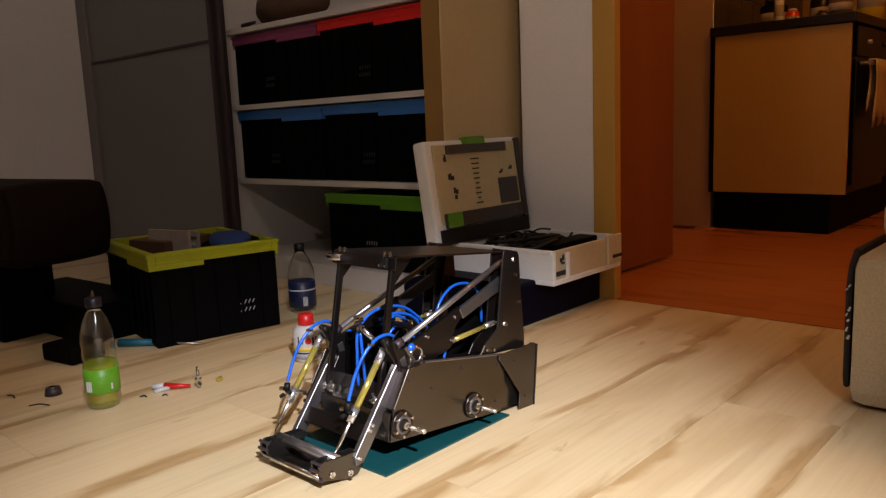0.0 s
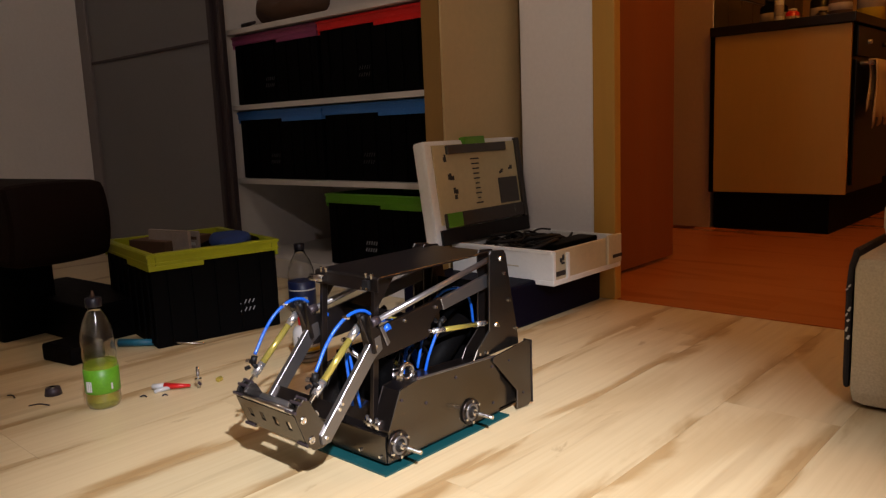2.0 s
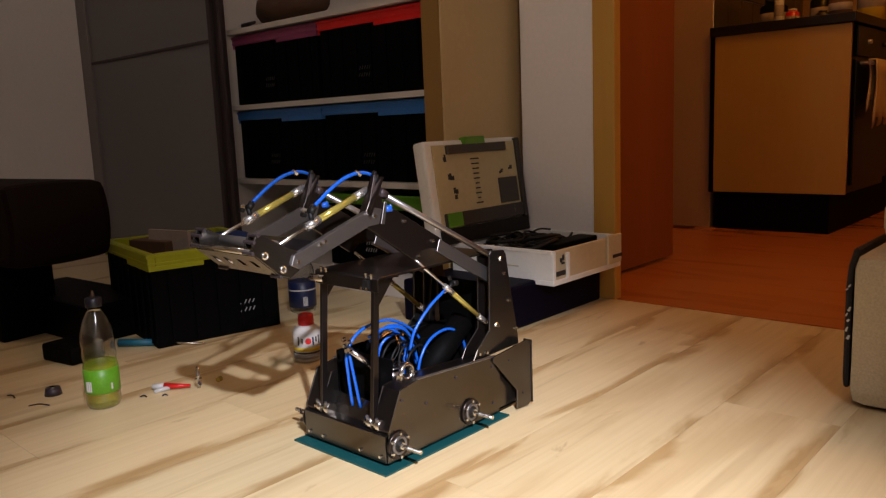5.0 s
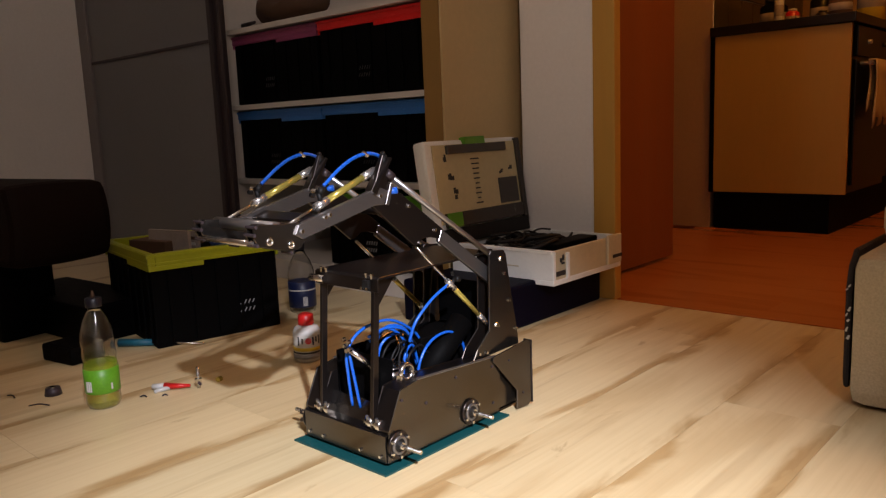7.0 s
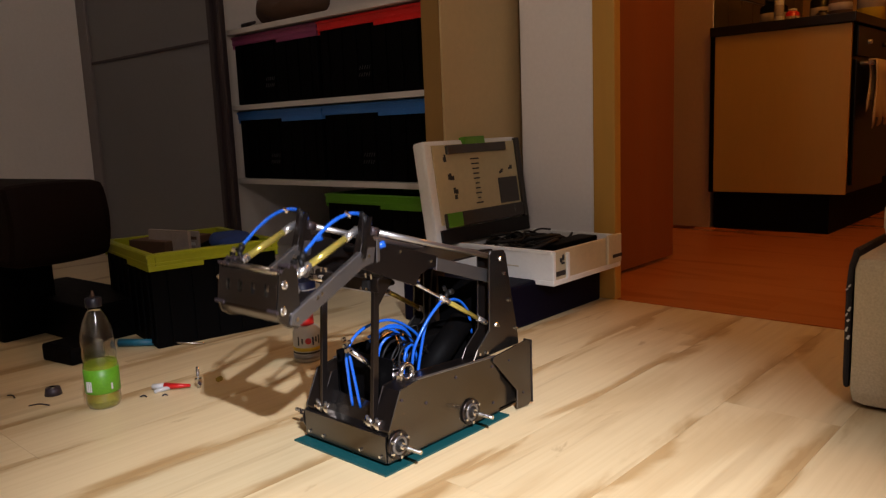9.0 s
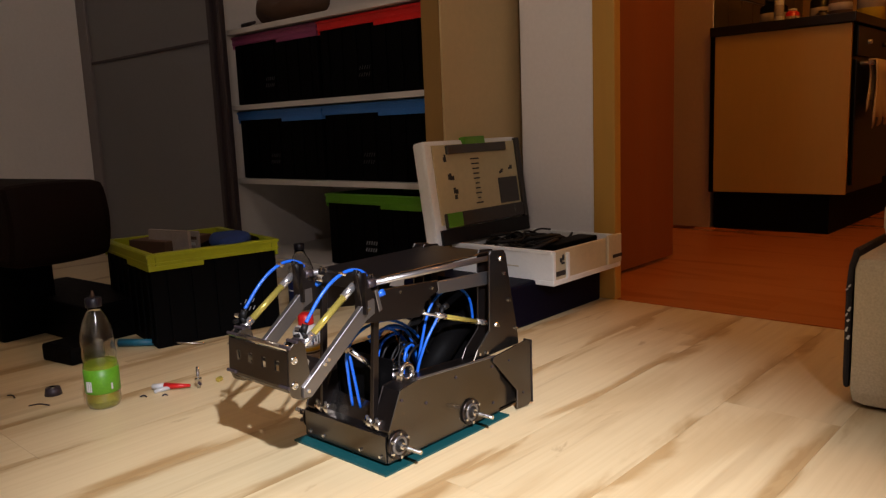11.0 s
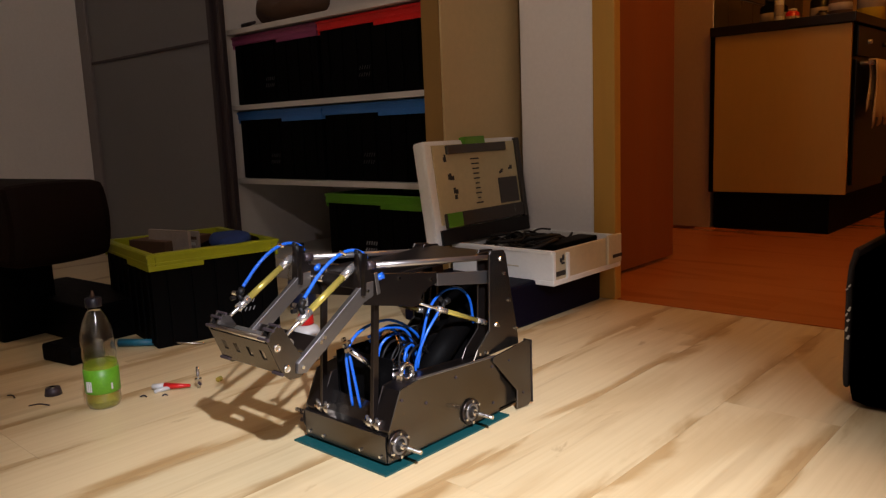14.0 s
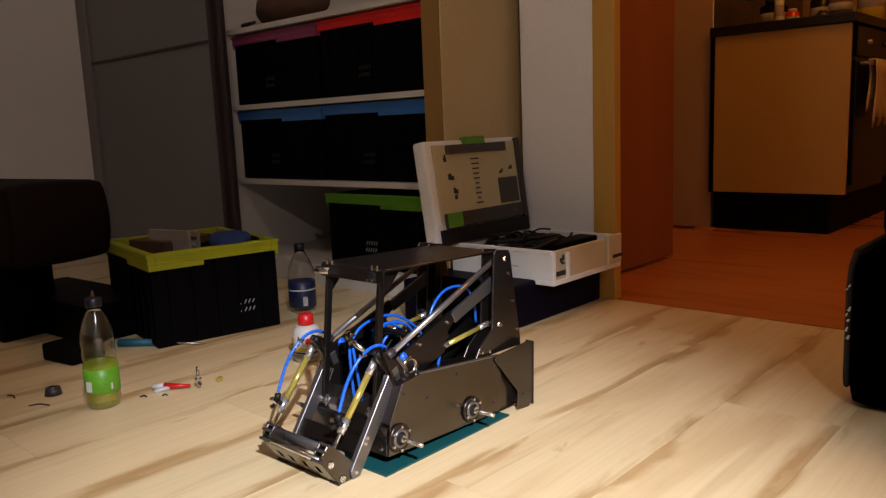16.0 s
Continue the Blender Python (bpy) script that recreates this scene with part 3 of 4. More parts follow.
for a, za, zb in ((-78, 0.038, 0.058), (-70, 0.038, 0.058), (-62, 0.038, 0.058), (8, 0.040, 0.052)):
    d = Vector((math.cos(radians(a)), math.sin(radians(a)), 0))
    part("print", rod(B(), d * (r1 - 0.0005) + Vector((0, 0, za)), d * (r1 - 0.0005) + Vector((0, 0, zb)), 0.0022, sides=6), M_LABELW, b1, "white printed bar")
b2, r2 = bottle(pose(-1.745, 1.305, 0.0), [(0.026, 0.0), (0.035, 0.004), (0.038, 0.014), (0.038, 0.045), (0.0365, 0.05), (0.038, 0.11), (0.035, 0.128), (0.027, 0.150), (0.016, 0.168), (0.013, 0.180)], 0, (0.018, 0.092), M_LABELB, M_CAPD, "empty clear plastic bottle with a navy label")
for k in range(4):
    d = Vector((math.cos(radians(-18 - 5 * k)), math.sin(radians(-18 - 5 * k)), 0))
    part("print", rod(B(), d * r2 + Vector((0, 0, 0.024)), d * r2 + Vector((0, 0, 0.050)), 0.0016, sides=6), M_LABELW, b2, "white code bar")
part("band", lathe(B(), [(r2 - 0.001, 0.066), (r2 + 0.0006, 0.0665), (r2 + 0.0006, 0.070), (r2 - 0.001, 0.0705)]), M_LABELW, b2, "white printed line")


def glue_can():
    c = thing("glue_bottle", pose(-1.361, 1.022, 0.0), "squat white bottle with red cap and yellow stripe", "bottle")
    part("body", lathe(B(), [(0.027, 0.0), (0.031, 0.003), (0.031, 0.066), (0.026, 0.076), (0.015, 0.082)]), M_LABELW, c)
    part("stripe", lathe(B(), [(0.030, 0.026), (0.0316, 0.0265), (0.0316, 0.034), (0.030, 0.0345)]), M_YELLOW, c, "yellow printed stripe")
    part("band", lathe(B(), [(0.030, 0.008), (0.0316, 0.0085), (0.0316, 0.018), (0.030, 0.0185)]), M_SLOT, c, "grey printed band")
    part("cap", lathe(B(), [(0.017, 0.082), (0.018, 0.084), (0.017, 0.104), (0.012, 0.107)]), M_REDC, c, "red screw cap")
    part("band", lathe(B(), [(0.030, 0.020), (0.0315, 0.0203), (0.0315, 0.0238), (0.030, 0.0243)]), M_TEXT, c, "black printed line")
    for ang, z, h in ((-75, 0.040, 0.020), (-58, 0.044, 0.012), (-12, 0.040, 0.018), (2, 0.046, 0.012), (16, 0.040, 0.020)):
        d = Vector((math.cos(radians(ang)), math.sin(radians(ang)), 0)) * 0.0303
        part("print", rod(B(), d + Vector((0, 0, z)), d + Vector((0, 0, z + h)), 0.0022, sides=6), M_TEXT if ang != -12 else M_LABELB, c, "dark printed bar")
    e = B()
    rod(e, (0.0255, -0.0165, 0.05), (0.0275, -0.0178, 0.05), 0.007)
    part("emblem", e, M_REDC, c, "red printed spot")


glue_can()

# ---------- odds and ends on the floor ----------
sd = thing("screwdriver", pose(-1.80, 0.845, 0.010, 0, 0, 38), "teal-handled screwdriver on the floor", "screwdriver")
b = B()
rod(b, (-0.055, 0, 0), (0.035, 0, 0), 0.010, 0.008)
rod(b, (0.035, 0, 0), (0.05, 0, 0), 0.008, 0.004)
part("handle", b, M_TEALT, sd)
part("blade", rod(B(), (0.05, 0, 0), (0.165, 0.0, -0.006), 0.0022), M_CHROME, sd, "steel blade")
tb = thing("glue_tube", pose(-1.437, 0.715, 0.008, 0, 0, 42), "small red and white glue tube", "tube")
part("body", rod(B(), (0.0, 0, 0), (0.052, 0, 0), 0.0075, 0.003), M_REDC, tb)
part("neck", rod(B(), (-0.025, 0, 0), (0.0, 0, 0), 0.0055, 0.007), M_LABELW, tb, "white end")
part("flap", rod(B(), (-0.015, -0.018, -0.005), (0.01, -0.002, -0.002), 0.004, 0.005), M_LABELW, tb, "white crumpled flap")
ft = thing("pipe_fitting", pose(-1.391, 0.765, 0.0), "small upright brass and steel hose fitting", "fitting")
part("stem", rod(B(), (0, 0, 0.0), (0, 0, 0.044), 0.0038, 0.003), M_CHROME, ft)
part("nut", rod(B(), (0, 0, 0.012), (0, 0, 0.020), 0.0075, sides=6), M_CHROME, ft)
part("side_arm", rod(B(), (-0.016, 0.004, 0.012), (0.014, -0.004, 0.012), 0.0032), M_ALUDARK, ft)
fn = thing("brass_nut", pose(-1.392, 0.813, 0.005, 90, 0, 20), "small brass nut on the floor", "nut")
part("ring", rod(B(), (0, 0, -0.005), (0, 0, 0.005), 0.006, sides=6), M_BRASS, fn)
nt_ = thing("bearing_cap", pose(-1.606, 0.562, 0.009, 0, 0, 0), "round dark metal cap with a bright centre", "cap")
part("ring", rod(B(), (0, 0, -0.009), (0, 0, 0.006), 0.017, 0.014), M_ALUDARK, nt_)
part("hub", rod(B(), (0.002, -0.002, 0.006), (0.002, -0.002, 0.0085), 0.006), M_CHROME, nt_)
for x, y, a, ln_ in ((-1.555, 0.515, 40, 0.04), (-1.43, 0.665, 30, 0.014), (-1.40, 0.695, 50, 0.010), (-1.66, 0.50, 5, 0.03)):
    sw = thing("bent_wire", pose(x, y, 0.002, 0, 0, a), "short dark bent wire on the floor", "wire", "wire scraps on the floor")
    part("strand", hose(B(), [(-ln_ / 2, 0, 0), (0, 0.003, 0.002), (ln_ / 2, 0.001, 0.0)], 0.0014), M_ALUDARK, sw)


# ---------- dark stool and black box beside the crate ----------
def stool():
    c = thing("stool", pose(-2.18, 0.74, 0, 0, 0, 8), "dark brown leather stool on a black foot", "stool")
    b = B()
    box(b, -0.40, 0.165, -0.12, 0.14, 0.205, 0.405, 0.022)
    bmesh.ops.subdivide_edges(b, edges=[e for e in b.edges if e.calc_length() > 0.12], cuts=5, use_grid_fill=True)
    for v in b.verts:
        u, w = (v.co.y - 0.01) / 0.13, (v.co.z - 0.305) / 0.10
        if v.co.x > 0.13:
            v.co.x += 0.024 * max(0.0, 1 - w * w)
        v.co.z += 0.006 * max(0.0, 1 - u * u) * (1 if w > 0 else -1)
    part("seat", b, M_CHAIR, c, "padded dark leather seat")
    part("column", box(B(), -0.30, 0.03, -0.10, 0.05, 0.0, 0.208, 0.006), M_BLACK, c, "black foot")
    return c


stool()
bx = thing("black_box", pose(-2.02, 0.86, 0, 0, 0, 4), "low black box beside the crate", "box")
part("body", box(B(), -0.40, 0.10, -0.10, 0.10, 0, 0.098, 0.006), M_BLACK, bx)
pd = thing("black_pedal", pose(-1.835, 0.70, 0, 0, 0, 10), "small dark plastic block on the floor", "block")
part("body", box(B(), -0.06, 0.06, -0.045, 0.045, 0, 0.042, 0.008), M_BLACK2, pd)


# ---------- sofa end ----------
def sofa():
    s = thing("sofa", pose(0, 0, 0), "beige upholstered sofa with a dark fabric edge", "sofa")
    b = B()
    box(b, -0.345, 0.75, 1.388, 1.80, 0.004, 0.268, 0.028)
    part("arm", b, M_SOFA, s)
    c = B()
    box(c, -0.322, 0.75, 1.46, 1.80, 0.270, 0.37, 0.035)
    part("cushion", c, M_SOFA, s, "beige seat cushion")
    e = B()
    plate(e, [(1.408, 0.030), (1.400, 0.05), (1.398, 0.21), (1.41, 0.248), (1.44, 0.272), (1.80, 0.272), (1.80, 0.03)], -0.354, -0.3452, 0.003)
    edge = part("edge", e, M_PIPING, s, "near-black patterned edge")
    for z, dx, w, l in ((0.212, 0.001, 0.0017, 0.004), (0.206, -0.003, 0.0013, 0.003), (0.170, 0.002, 0.0024, 0.007), (0.161, -0.002, 0.0016, 0.005), (0.152, 0.001, 0.0022, 0.003), (0.134, -0.001, 0.0019, 0.008), (0.121, 0.002, 0.0026, 0.006)):
        d = B()
        rod(d, (-0.350 + dx, 1.3975, z), (-0.347 + dx, 1.3965, z + l), w, w * 0.7, sides=8)
        part("mark", d, M_LABELW, edge, "pale printed mark")
    part("foot", box(B(), -0.32, 0.74, 1.42, 1.78, 0.0, 0.013), M_PIPING, s, "dark base")


sofa()


# ---------- kitchen ----------
def kitchen():
    u = thing("kitchen_unit", pose(0, 0, 0), "beech-fronted kitchen base unit with a dark plinth", "cabinet")
    part("end_panel", box(B(), -1.430, -0.880, KY, KY + 0.018, 0.168, 0.850, 0.0015), M_PANEL, u, "plain beech end panel")
    part("plinth", box(B(), -1.43, -0.94, KY + 0.012, 5.1, 0.0, 0.166), M_BLACK2, u, "dark recessed plinth")
    part("carcass", box(B(), -1.448, -0.905, KY + 0.018, KY + 0.06, 0.166, 0.85), M_BLACK2, u)
    part("edge", box(B(), -1.450, -1.431, KY - 0.002, KY + 0.018, 0.166, 0.852), M_BLACK2, u, "dark shadow edge")
    t = tagged(part("worktop", box(B(), -1.450, -0.862, KY - 0.015, 5.1, 0.852, 0.890, 0.004), M_WORKTOP), "dark laminate worktop on the kitchen units", "worktop")
    o = thing("oven", pose(0, 0, 0), "black built-in oven with a towel rail", "oven")
    part("body", box(B(), -1.40, -0.89, KY + 0.065, 4.05, 0.168, 0.849), M_OVEN, o)
    part("door", box(B(), -0.889, -0.874, KY + 0.07, 4.04, 0.20, 0.71, 0.004), M_OVEN, o, "black glass door")
    part("control_panel", box(B(), -0.889, -0.872, KY + 0.07, 4.04, 0.725, 0.845, 0.004), M_OVEN, o, "black control panel")
    for y in (3.62, 3.88):
        part("knob", rod(B(), (-0.873, y, 0.785), (-0.856, y, 0.785), 0.010, 0.008), M_LABELW if y < 3.7 else M_ALUDARK, o)
    hb = rod(B(), (-0.835, KY + 0.10, 0.695), (-0.835, 4.0, 0.695), 0.008)
    for y in (KY + 0.12, 3.98):
        rod(hb, (-0.874, y, 0.695), (-0.835, y, 0.695), 0.007)
    part("handle", hb, M_ALU, o, "steel bar handle")
    tw = thing("towel", pose(0, 0, 0), "pale towel hanging over the oven handle", "towel")
    b = B()
    n = 16
    for side, x, z1 in ((0, -0.822, 0.43), (1, -0.847, 0.50)):
        prev = None
        for k in range(n + 1):
            y = 3.54 + 0.27 * k / n
            dx = 0.006 * math.sin(k * 1.9)
            low = z1 + 0.05 * abs(math.sin(k * 0.5))
            row = [b.verts.new((x + dx * (j / 5), y + 0.02 * math.sin(j), 0.708 - (0.708 - low) * j / 5)) for j in range(6)]
            if prev:
                for j in range(5):
                    b.faces.new((prev[j], row[j], row[j + 1], prev[j + 1])).smooth = True
            prev = row
    box(b, -0.850, -0.820, 3.54, 3.81, 0.704, 0.712, 0.003)
    ob = part("cloth", b, M_TOWEL, tw)
    sol = ob.modifiers.new("thick", "SOLIDIFY")
    sol.thickness = 0.004
    # things on the worktop
    for x, y, r, h, mt, lab in ((-1.235, 3.62, 0.020, 0.16, M_LABELW, "slim white bottle on the worktop"), (-1.19, 3.66, 0.030, 0.07, M_REDC, "small red jar on the worktop"), (-1.07, 3.68, 0.028, 0.05, M_CAPD, "small dark jar on the worktop"), (-0.965, 3.55, 0.045, 0.10, M_CARD, "brown glass jar on the worktop"), (-1.02, 3.75, 0.035, 0.13, M_BRASS, "yellow jar on the worktop"), (-1.32, 3.8, 0.06, 0.14, M_BLACK2, "dark pot on the worktop"), (-0.925, 3.86, 0.055, 0.22, M_YELLOW, "yellow canister on the worktop"), (-1.14, 3.9, 0.05, 0.16, M_OVEN, "dark bottle on the worktop")):
        j = thing("jar", pose(x, y, 0.890), lab, "jar")
        part("glass", lathe(B(), [(r * 0.9, 0), (r, 0.004), (r, h * 0.75), (r * 0.6, h * 0.88)], 20), mt, j)
        part("lid", lathe(B(), [(r * 0.62, h * 0.88), (r * 0.65, h * 0.89), (r * 0.65, h), (r * 0.5, h * 1.01)], 20), M_LABELW if mt is M_REDC else M_CAPD, j)
        part("sticker", lathe(B(), [(r * 0.98, h * 0.25), (r * 1.012, h * 0.26), (r * 1.012, h * 0.55), (r * 0.98, h * 0.56)], 20), M_PAPER, j, "pale paper sticker")


kitchen()

# ---------- cutting mat under the loader ----------
mt_ = B()
box(mt_, -1.009, -0.788, 0.717, 1.017, 0.0, 0.003)
tagged(part("cutting_mat", mt_, M_MAT), "teal cutting mat under the model loader", "mat")

# ---------- model skid-steer loader ----------
PIVOT = Vector((0.0, -0.049, 0.277))       # lift arm hinge on the towers, in the loader's space
ELBOW = (-0.283, 0.038)                    # elbow of the arm, in the arm's space (y, z)
REACH = (-0.1432, -0.115)                  # tool hinge seen from the elbow, in the front frame's space
ARM_X = 0.0735                             # sideways offset of each arm
PIN_TOP = (-0.302, 0.042)                  # tilt cylinder, upper pin, in the arm's space
PIN_TOOL = (-0.028, 0.033)                 # tilt cylinder, lower pin, in the tool's space
LIFT_BASE = (-0.066, 0.163)                # lift cylinder, lower pin, in the loader's space
PIN_LIFT = (-0.185, -0.0415)               # lift cylinder, upper pin, in the arm's space

loader = thing("model_loader", pose(-0.903, 1.08, 0), "unpainted steel model skid-steer loader without wheels", "model loader")


def bolt(bm, x, y, z, r=0.0032, out=0.003):
    s = 1 if x > 0 else -1
    rod(bm, (x, y, z), (x + s * out, y, z), r, r * 0.85, 6)
    return bm


def body():
    Y = -1.08
    side = [(0.737, 0.009), (0.741, 0.060), (0.768, 0.116), (0.806, 0.122), (1.004, 0.110), (1.012, 0.085), (1.006, 0.009)]
    for s in (-1, 1):
        a, b_ = sorted((s * 0.097, s * 0.100))
        p = part("side_plate", plate(B(), [(y + Y, z) for y, z in side], a, b_, 0.0006), M_STEEL, loader, "bare steel side plate")
        each("bolt", [(lambda b, y=y, z=z: bolt(b, s * 0.100, y + Y, z, 0.0028, 0.0015)) for y, z in ((0.823, 0.080), (0.895, 0.102), (0.77, 0.10), (0.99, 0.095), (0.99, 0.03))], M_ALUDARK, p, "small dark bolt")
        a, b_ = sorted((s * 0.060, s * 0.063))
        part("inner_plate", plate(B(), [(y + Y, z) for y, z in side], a, b_, 0.0006), M_STEELD, loader, "dark inner side plate")
        # top of the chain case, sloping with the side
        b = B()
        for (y0, z0), (y1, z1) in zip(side[1:5], side[2:6]):
            x0, x1 = sorted((s * 0.0632, s * 0.0968))
            plate(b, [(y0 + Y, z0 - 0.001), (y1 + Y, z1 - 0.001), (y1 + Y, z1 - 0.004), (y0 + Y, z0 - 0.004)], x0, x1)
        part("case_top", b, M_STEELD, loader, "dark top plate")
        b = B()
        rod(b, (s * 0.099, 0.806 + Y, 0.1235), (s * 0.099, 1.0 + Y, 0.1115), 0.0022, sides=8)
        part("edge_rail", b, M_STEELL, loader, "bright ground edge")
        # axles
        for y in (0.757, 0.927):
            hub = B()
            rod(hub, (s * 0.100, y + Y, 0.034), (s * 0.1045, y + Y, 0.034), 0.0225, 0.0215, 28)
            h = part("hub", hub, M_STEELD, loader, "dark round bearing hub")
            rb = ring(B(), (s * 0.1045, y + Y, 0.034), 0.0125, 0.0030)
            part("bearing_ring", rb, M_STEELL, h, "ground steel bearing ring")
            part("bearing_seal", rod(B(), (s * 0.1042, y + Y, 0.034), (s * 0.1062, y + Y, 0.034), 0.0112, sides=20), M_RUBBER, h, "black bearing seal")
            each("bolt", [(lambda b, q=q: bolt(b, s * 0.1044, y + Y + 0.0182 * math.cos(q), 0.034 + 0.0182 * math.sin(q), 0.0028, 0.0042)) for q in (0.5, 1.55, 2.6, 3.65, 4.7, 5.75)], M_CHROME, h, "bright hexagon bolt")
            ax = B()
            rod(ax, (s * 0.106, y + Y, 0.034), (s * 0.150, y + Y, 0.034), 0.0031)
            for k in range(14):
                rod(ax, (s * (0.122 + 0.002 * k), y + Y, 0.034), (s * (0.123 + 0.002 * k), y + Y, 0.034), 0.0036, sides=10)
            rod(ax, (s * 0.106, y + Y, 0.034), (s * 0.112, y + Y, 0.034), 0.0058, sides=6)
            part("axle", ax, M_CHROME, h, "threaded bright axle")
        # rear side plate, splayed outwards towards the back
        a, b_ = sorted((s * 0.1003, s * 0.1033))
        b = plate(B(), [(-0.0905, 0.104), (-0.088, 0.112), (-0.002, 0.126), (0.003, 0.120), (0.003, 0.010), (-0.005, 0.0025), (-0.034, 0.0025), (-0.033, 0.038), (-0.047, 0.054), (-0.079, 0.092)], a, b_, 0.0007)
        for v in b.verts:
            v.co.x += s * 0.12 * max(0.0, v.co.y + 0.0905)
        g = part("rear_gusset", b, M_STEEL, loader, "splayed bare steel rear side plate")
        each("bolt", [(lambda b, y=y, z=z: bolt(b, s * (0.1033 + 0.12 * (y + 0.0905)), y, z, 0.0024, 0.0012)) for y, z in ((-0.052, 0.098), (-0.018, 0.030))], M_ALUDARK, g, "small dark bolt")
        a, b_ = sorted((s * 0.0985, s * 0.1165))
        b = plate(B(), [(0.0035, 0.006), (0.0035, 0.123), (0.0065, 0.123), (0.0065, 0.006)], a, b_, 0.0008)
        part("rear_corner", b, M_STEELD, loader, "dark steel rear end plate")
        a, b_ = sorted((s * 0.0935, s * 0.0965))
        b = plate(B(), [(y + Y, z) for y, z in ((1.0, 0.010), (1.0, 0.108), (1.070, 0.115), (1.070, 0.010))], a, b_)
        part("rear_web", b, M_STEEL, loader, "dark recessed web")
        # tower that carries the arm
        tw = [(0.950, 0.112), (0.962, 0.130), (0.996, 0.157), (1.0015, 0.289), (1.006, 0.295), (1.042, 0.291), (1.0475, 0.284), (1.057, 0.230), (1.077, 0.130), (1.078, 0.114)]
        a, b_ = sorted((s * 0.0885, s * 0.0925))
        t = part("tower", plate(B(), [(y + Y, z) for y, z in tw], a, b_, 0.0008), M_STEEL, loader, "bare steel rear tower plate")
        each("bolt", [(lambda b, y=y, z=z: bolt(b, s * 0.0925, y + Y, z, 0.0034, 0.0035)) for y, z in ((1.042, 0.2495), (1.0175, 0.161), (0.965, 0.122), (0.985, 0.120), (1.070, 0.145), (1.052, 0.200))], M_CHROME, t, "bright bolt")
        a, b_ = sorted((s * 0.0635, s * 0.0665))
        part("inner_tower", plate(B(), [(y + Y, z) for y, z in tw], a, b_, 0.0008), M_STEELD, loader, "inner rear tower plate")
        each("hinge_pin", [(lambda b, y=y, z=z: rod(b, (s * 0.062, y, z), (s * 0.096, y, z), 0.004)) for y, z in ((PIVOT.y, PIVOT.z), LIFT_BASE)], M_CHROME, loader, "bright hinge pin")
    part("belly_plate", box(B(), -0.0965, 0.0965, -0.338, -0.02, 0.009, 0.013), M_STEELD, loader, "dark belly plate")
    f = part("front_plate", box(B(), -0.0965, 0.0965, -0.345, -0.3415, 0.009, 0.052, 0.0008), M_STEEL, loader, "bare steel front plate")
    each("bolt", [(lambda b, x=x: rod(b, (x, -0.345, 0.018), (x, -0.348, 0.018), 0.003, 0.0026, 6)) for x in (-0.085, -0.05, 0.04, 0.085)], M_CHROME, f, "bright bolt")
    part("front_ledge", box(B(), -0.0965, 0.0965, -0.342, -0.318, 0.050, 0.053, 0.0005), M_STEELD, loader)
    part("kick_panel", plate(B(), [(-0.322, 0.053), (-0.318, 0.053), (-0.306, 0.083), (-0.310, 0.083)], -0.062, 0.060), M_STEEL, loader, "bare steel kick panel")
    for x in (-0.058, 0.063):
        c = B()
        rod(c, (x - 0.017, -0.333, 0.0615), (x - 0.002, -0.333, 0.0615), 0.0088, sides=18)
        rod(c, (x + 0.003, -0.333, 0.0615), (x + 0.018, -0.333, 0.0615), 0.0098, sides=18)
        rod(c, (x - 0.003, -0.333, 0.0615), (x + 0.004, -0.333, 0.0615), 0.0065, sides=14)
        k = part("shaft_clamp", c, M_CHROME, loader, "polished shaft clamp")
        each("screw", [(lambda b, dx=dx: rod(b, (x + dx, -0.338, 0.068), (x + dx, -0.340, 0.0745), 0.0026, sides=6)) for dx in (-0.010, 0.011)], M_STEELL, k, "clamp screw")
    each("stud", [(lambda b, z=z: rod(b, (-0.097, -0.335, z), (-0.118, -0.337, z), 0.0035)) for z in (0.04, 0.027)], M_ALUDARK, loader, "dark threaded stud")
    part("footwell", plate(B(), [(-0.300, 0.060), (-0.297, 0.060), (-0.285, 0.150), (-0.288, 0.150)], -0.060, 0.060), M_BLACK, loader, "black footwell panel")
    part("inner_wall", box(B(), -0.0600, -0.057, -0.30, -0.06, 0.05, 0.150), M_BLACK, loader, "black inner wall")
    # gear inside the tub
    b = B()
    rod(b, (0.030, -0.195, 0.085), (0.030, -0.085, 0.165), 0.022, sides=24)
    for f in b.faces:
        f.smooth = len(f.verts) == 4
    part("motor", b, M_BLACK2, loader, "black cylindrical motor")
    b = B()
    box(b, -0.050, 0.010, -0.17, -0.04, 0.05, 0.150, 0.004)
    part("battery", b, M_BLACK2, loader, "black battery block")
    b = B()
    rod(b, (0.02, -0.255, 0.095), (0.02, -0.255, 0.122), 0.021, sides=20)
    rod(b, (0.02, -0.255, 0.122), (0.02, -0.255, 0.127), 0.023, sides=20)
    part("pump", b, M_CHROME, loader, "polished pump head")
    b = box(B(), 0.066, 0.090, -0.296, -0.254, 0.1135, 0.1175, 0.001)
    ring(b, (0.078, -0.275, 0.131), 0.0125, 0.0042)
    box(b, 0.072, 0.084, -0.292, -0.286, 0.1175, 0.130, 0.001)
    box(b, 0.072, 0.084, -0.264, -0.258, 0.1175, 0.130, 0.001)
    part("pillow_block", b, M_CHROME, loader, "polished bearing block")
    v = B()
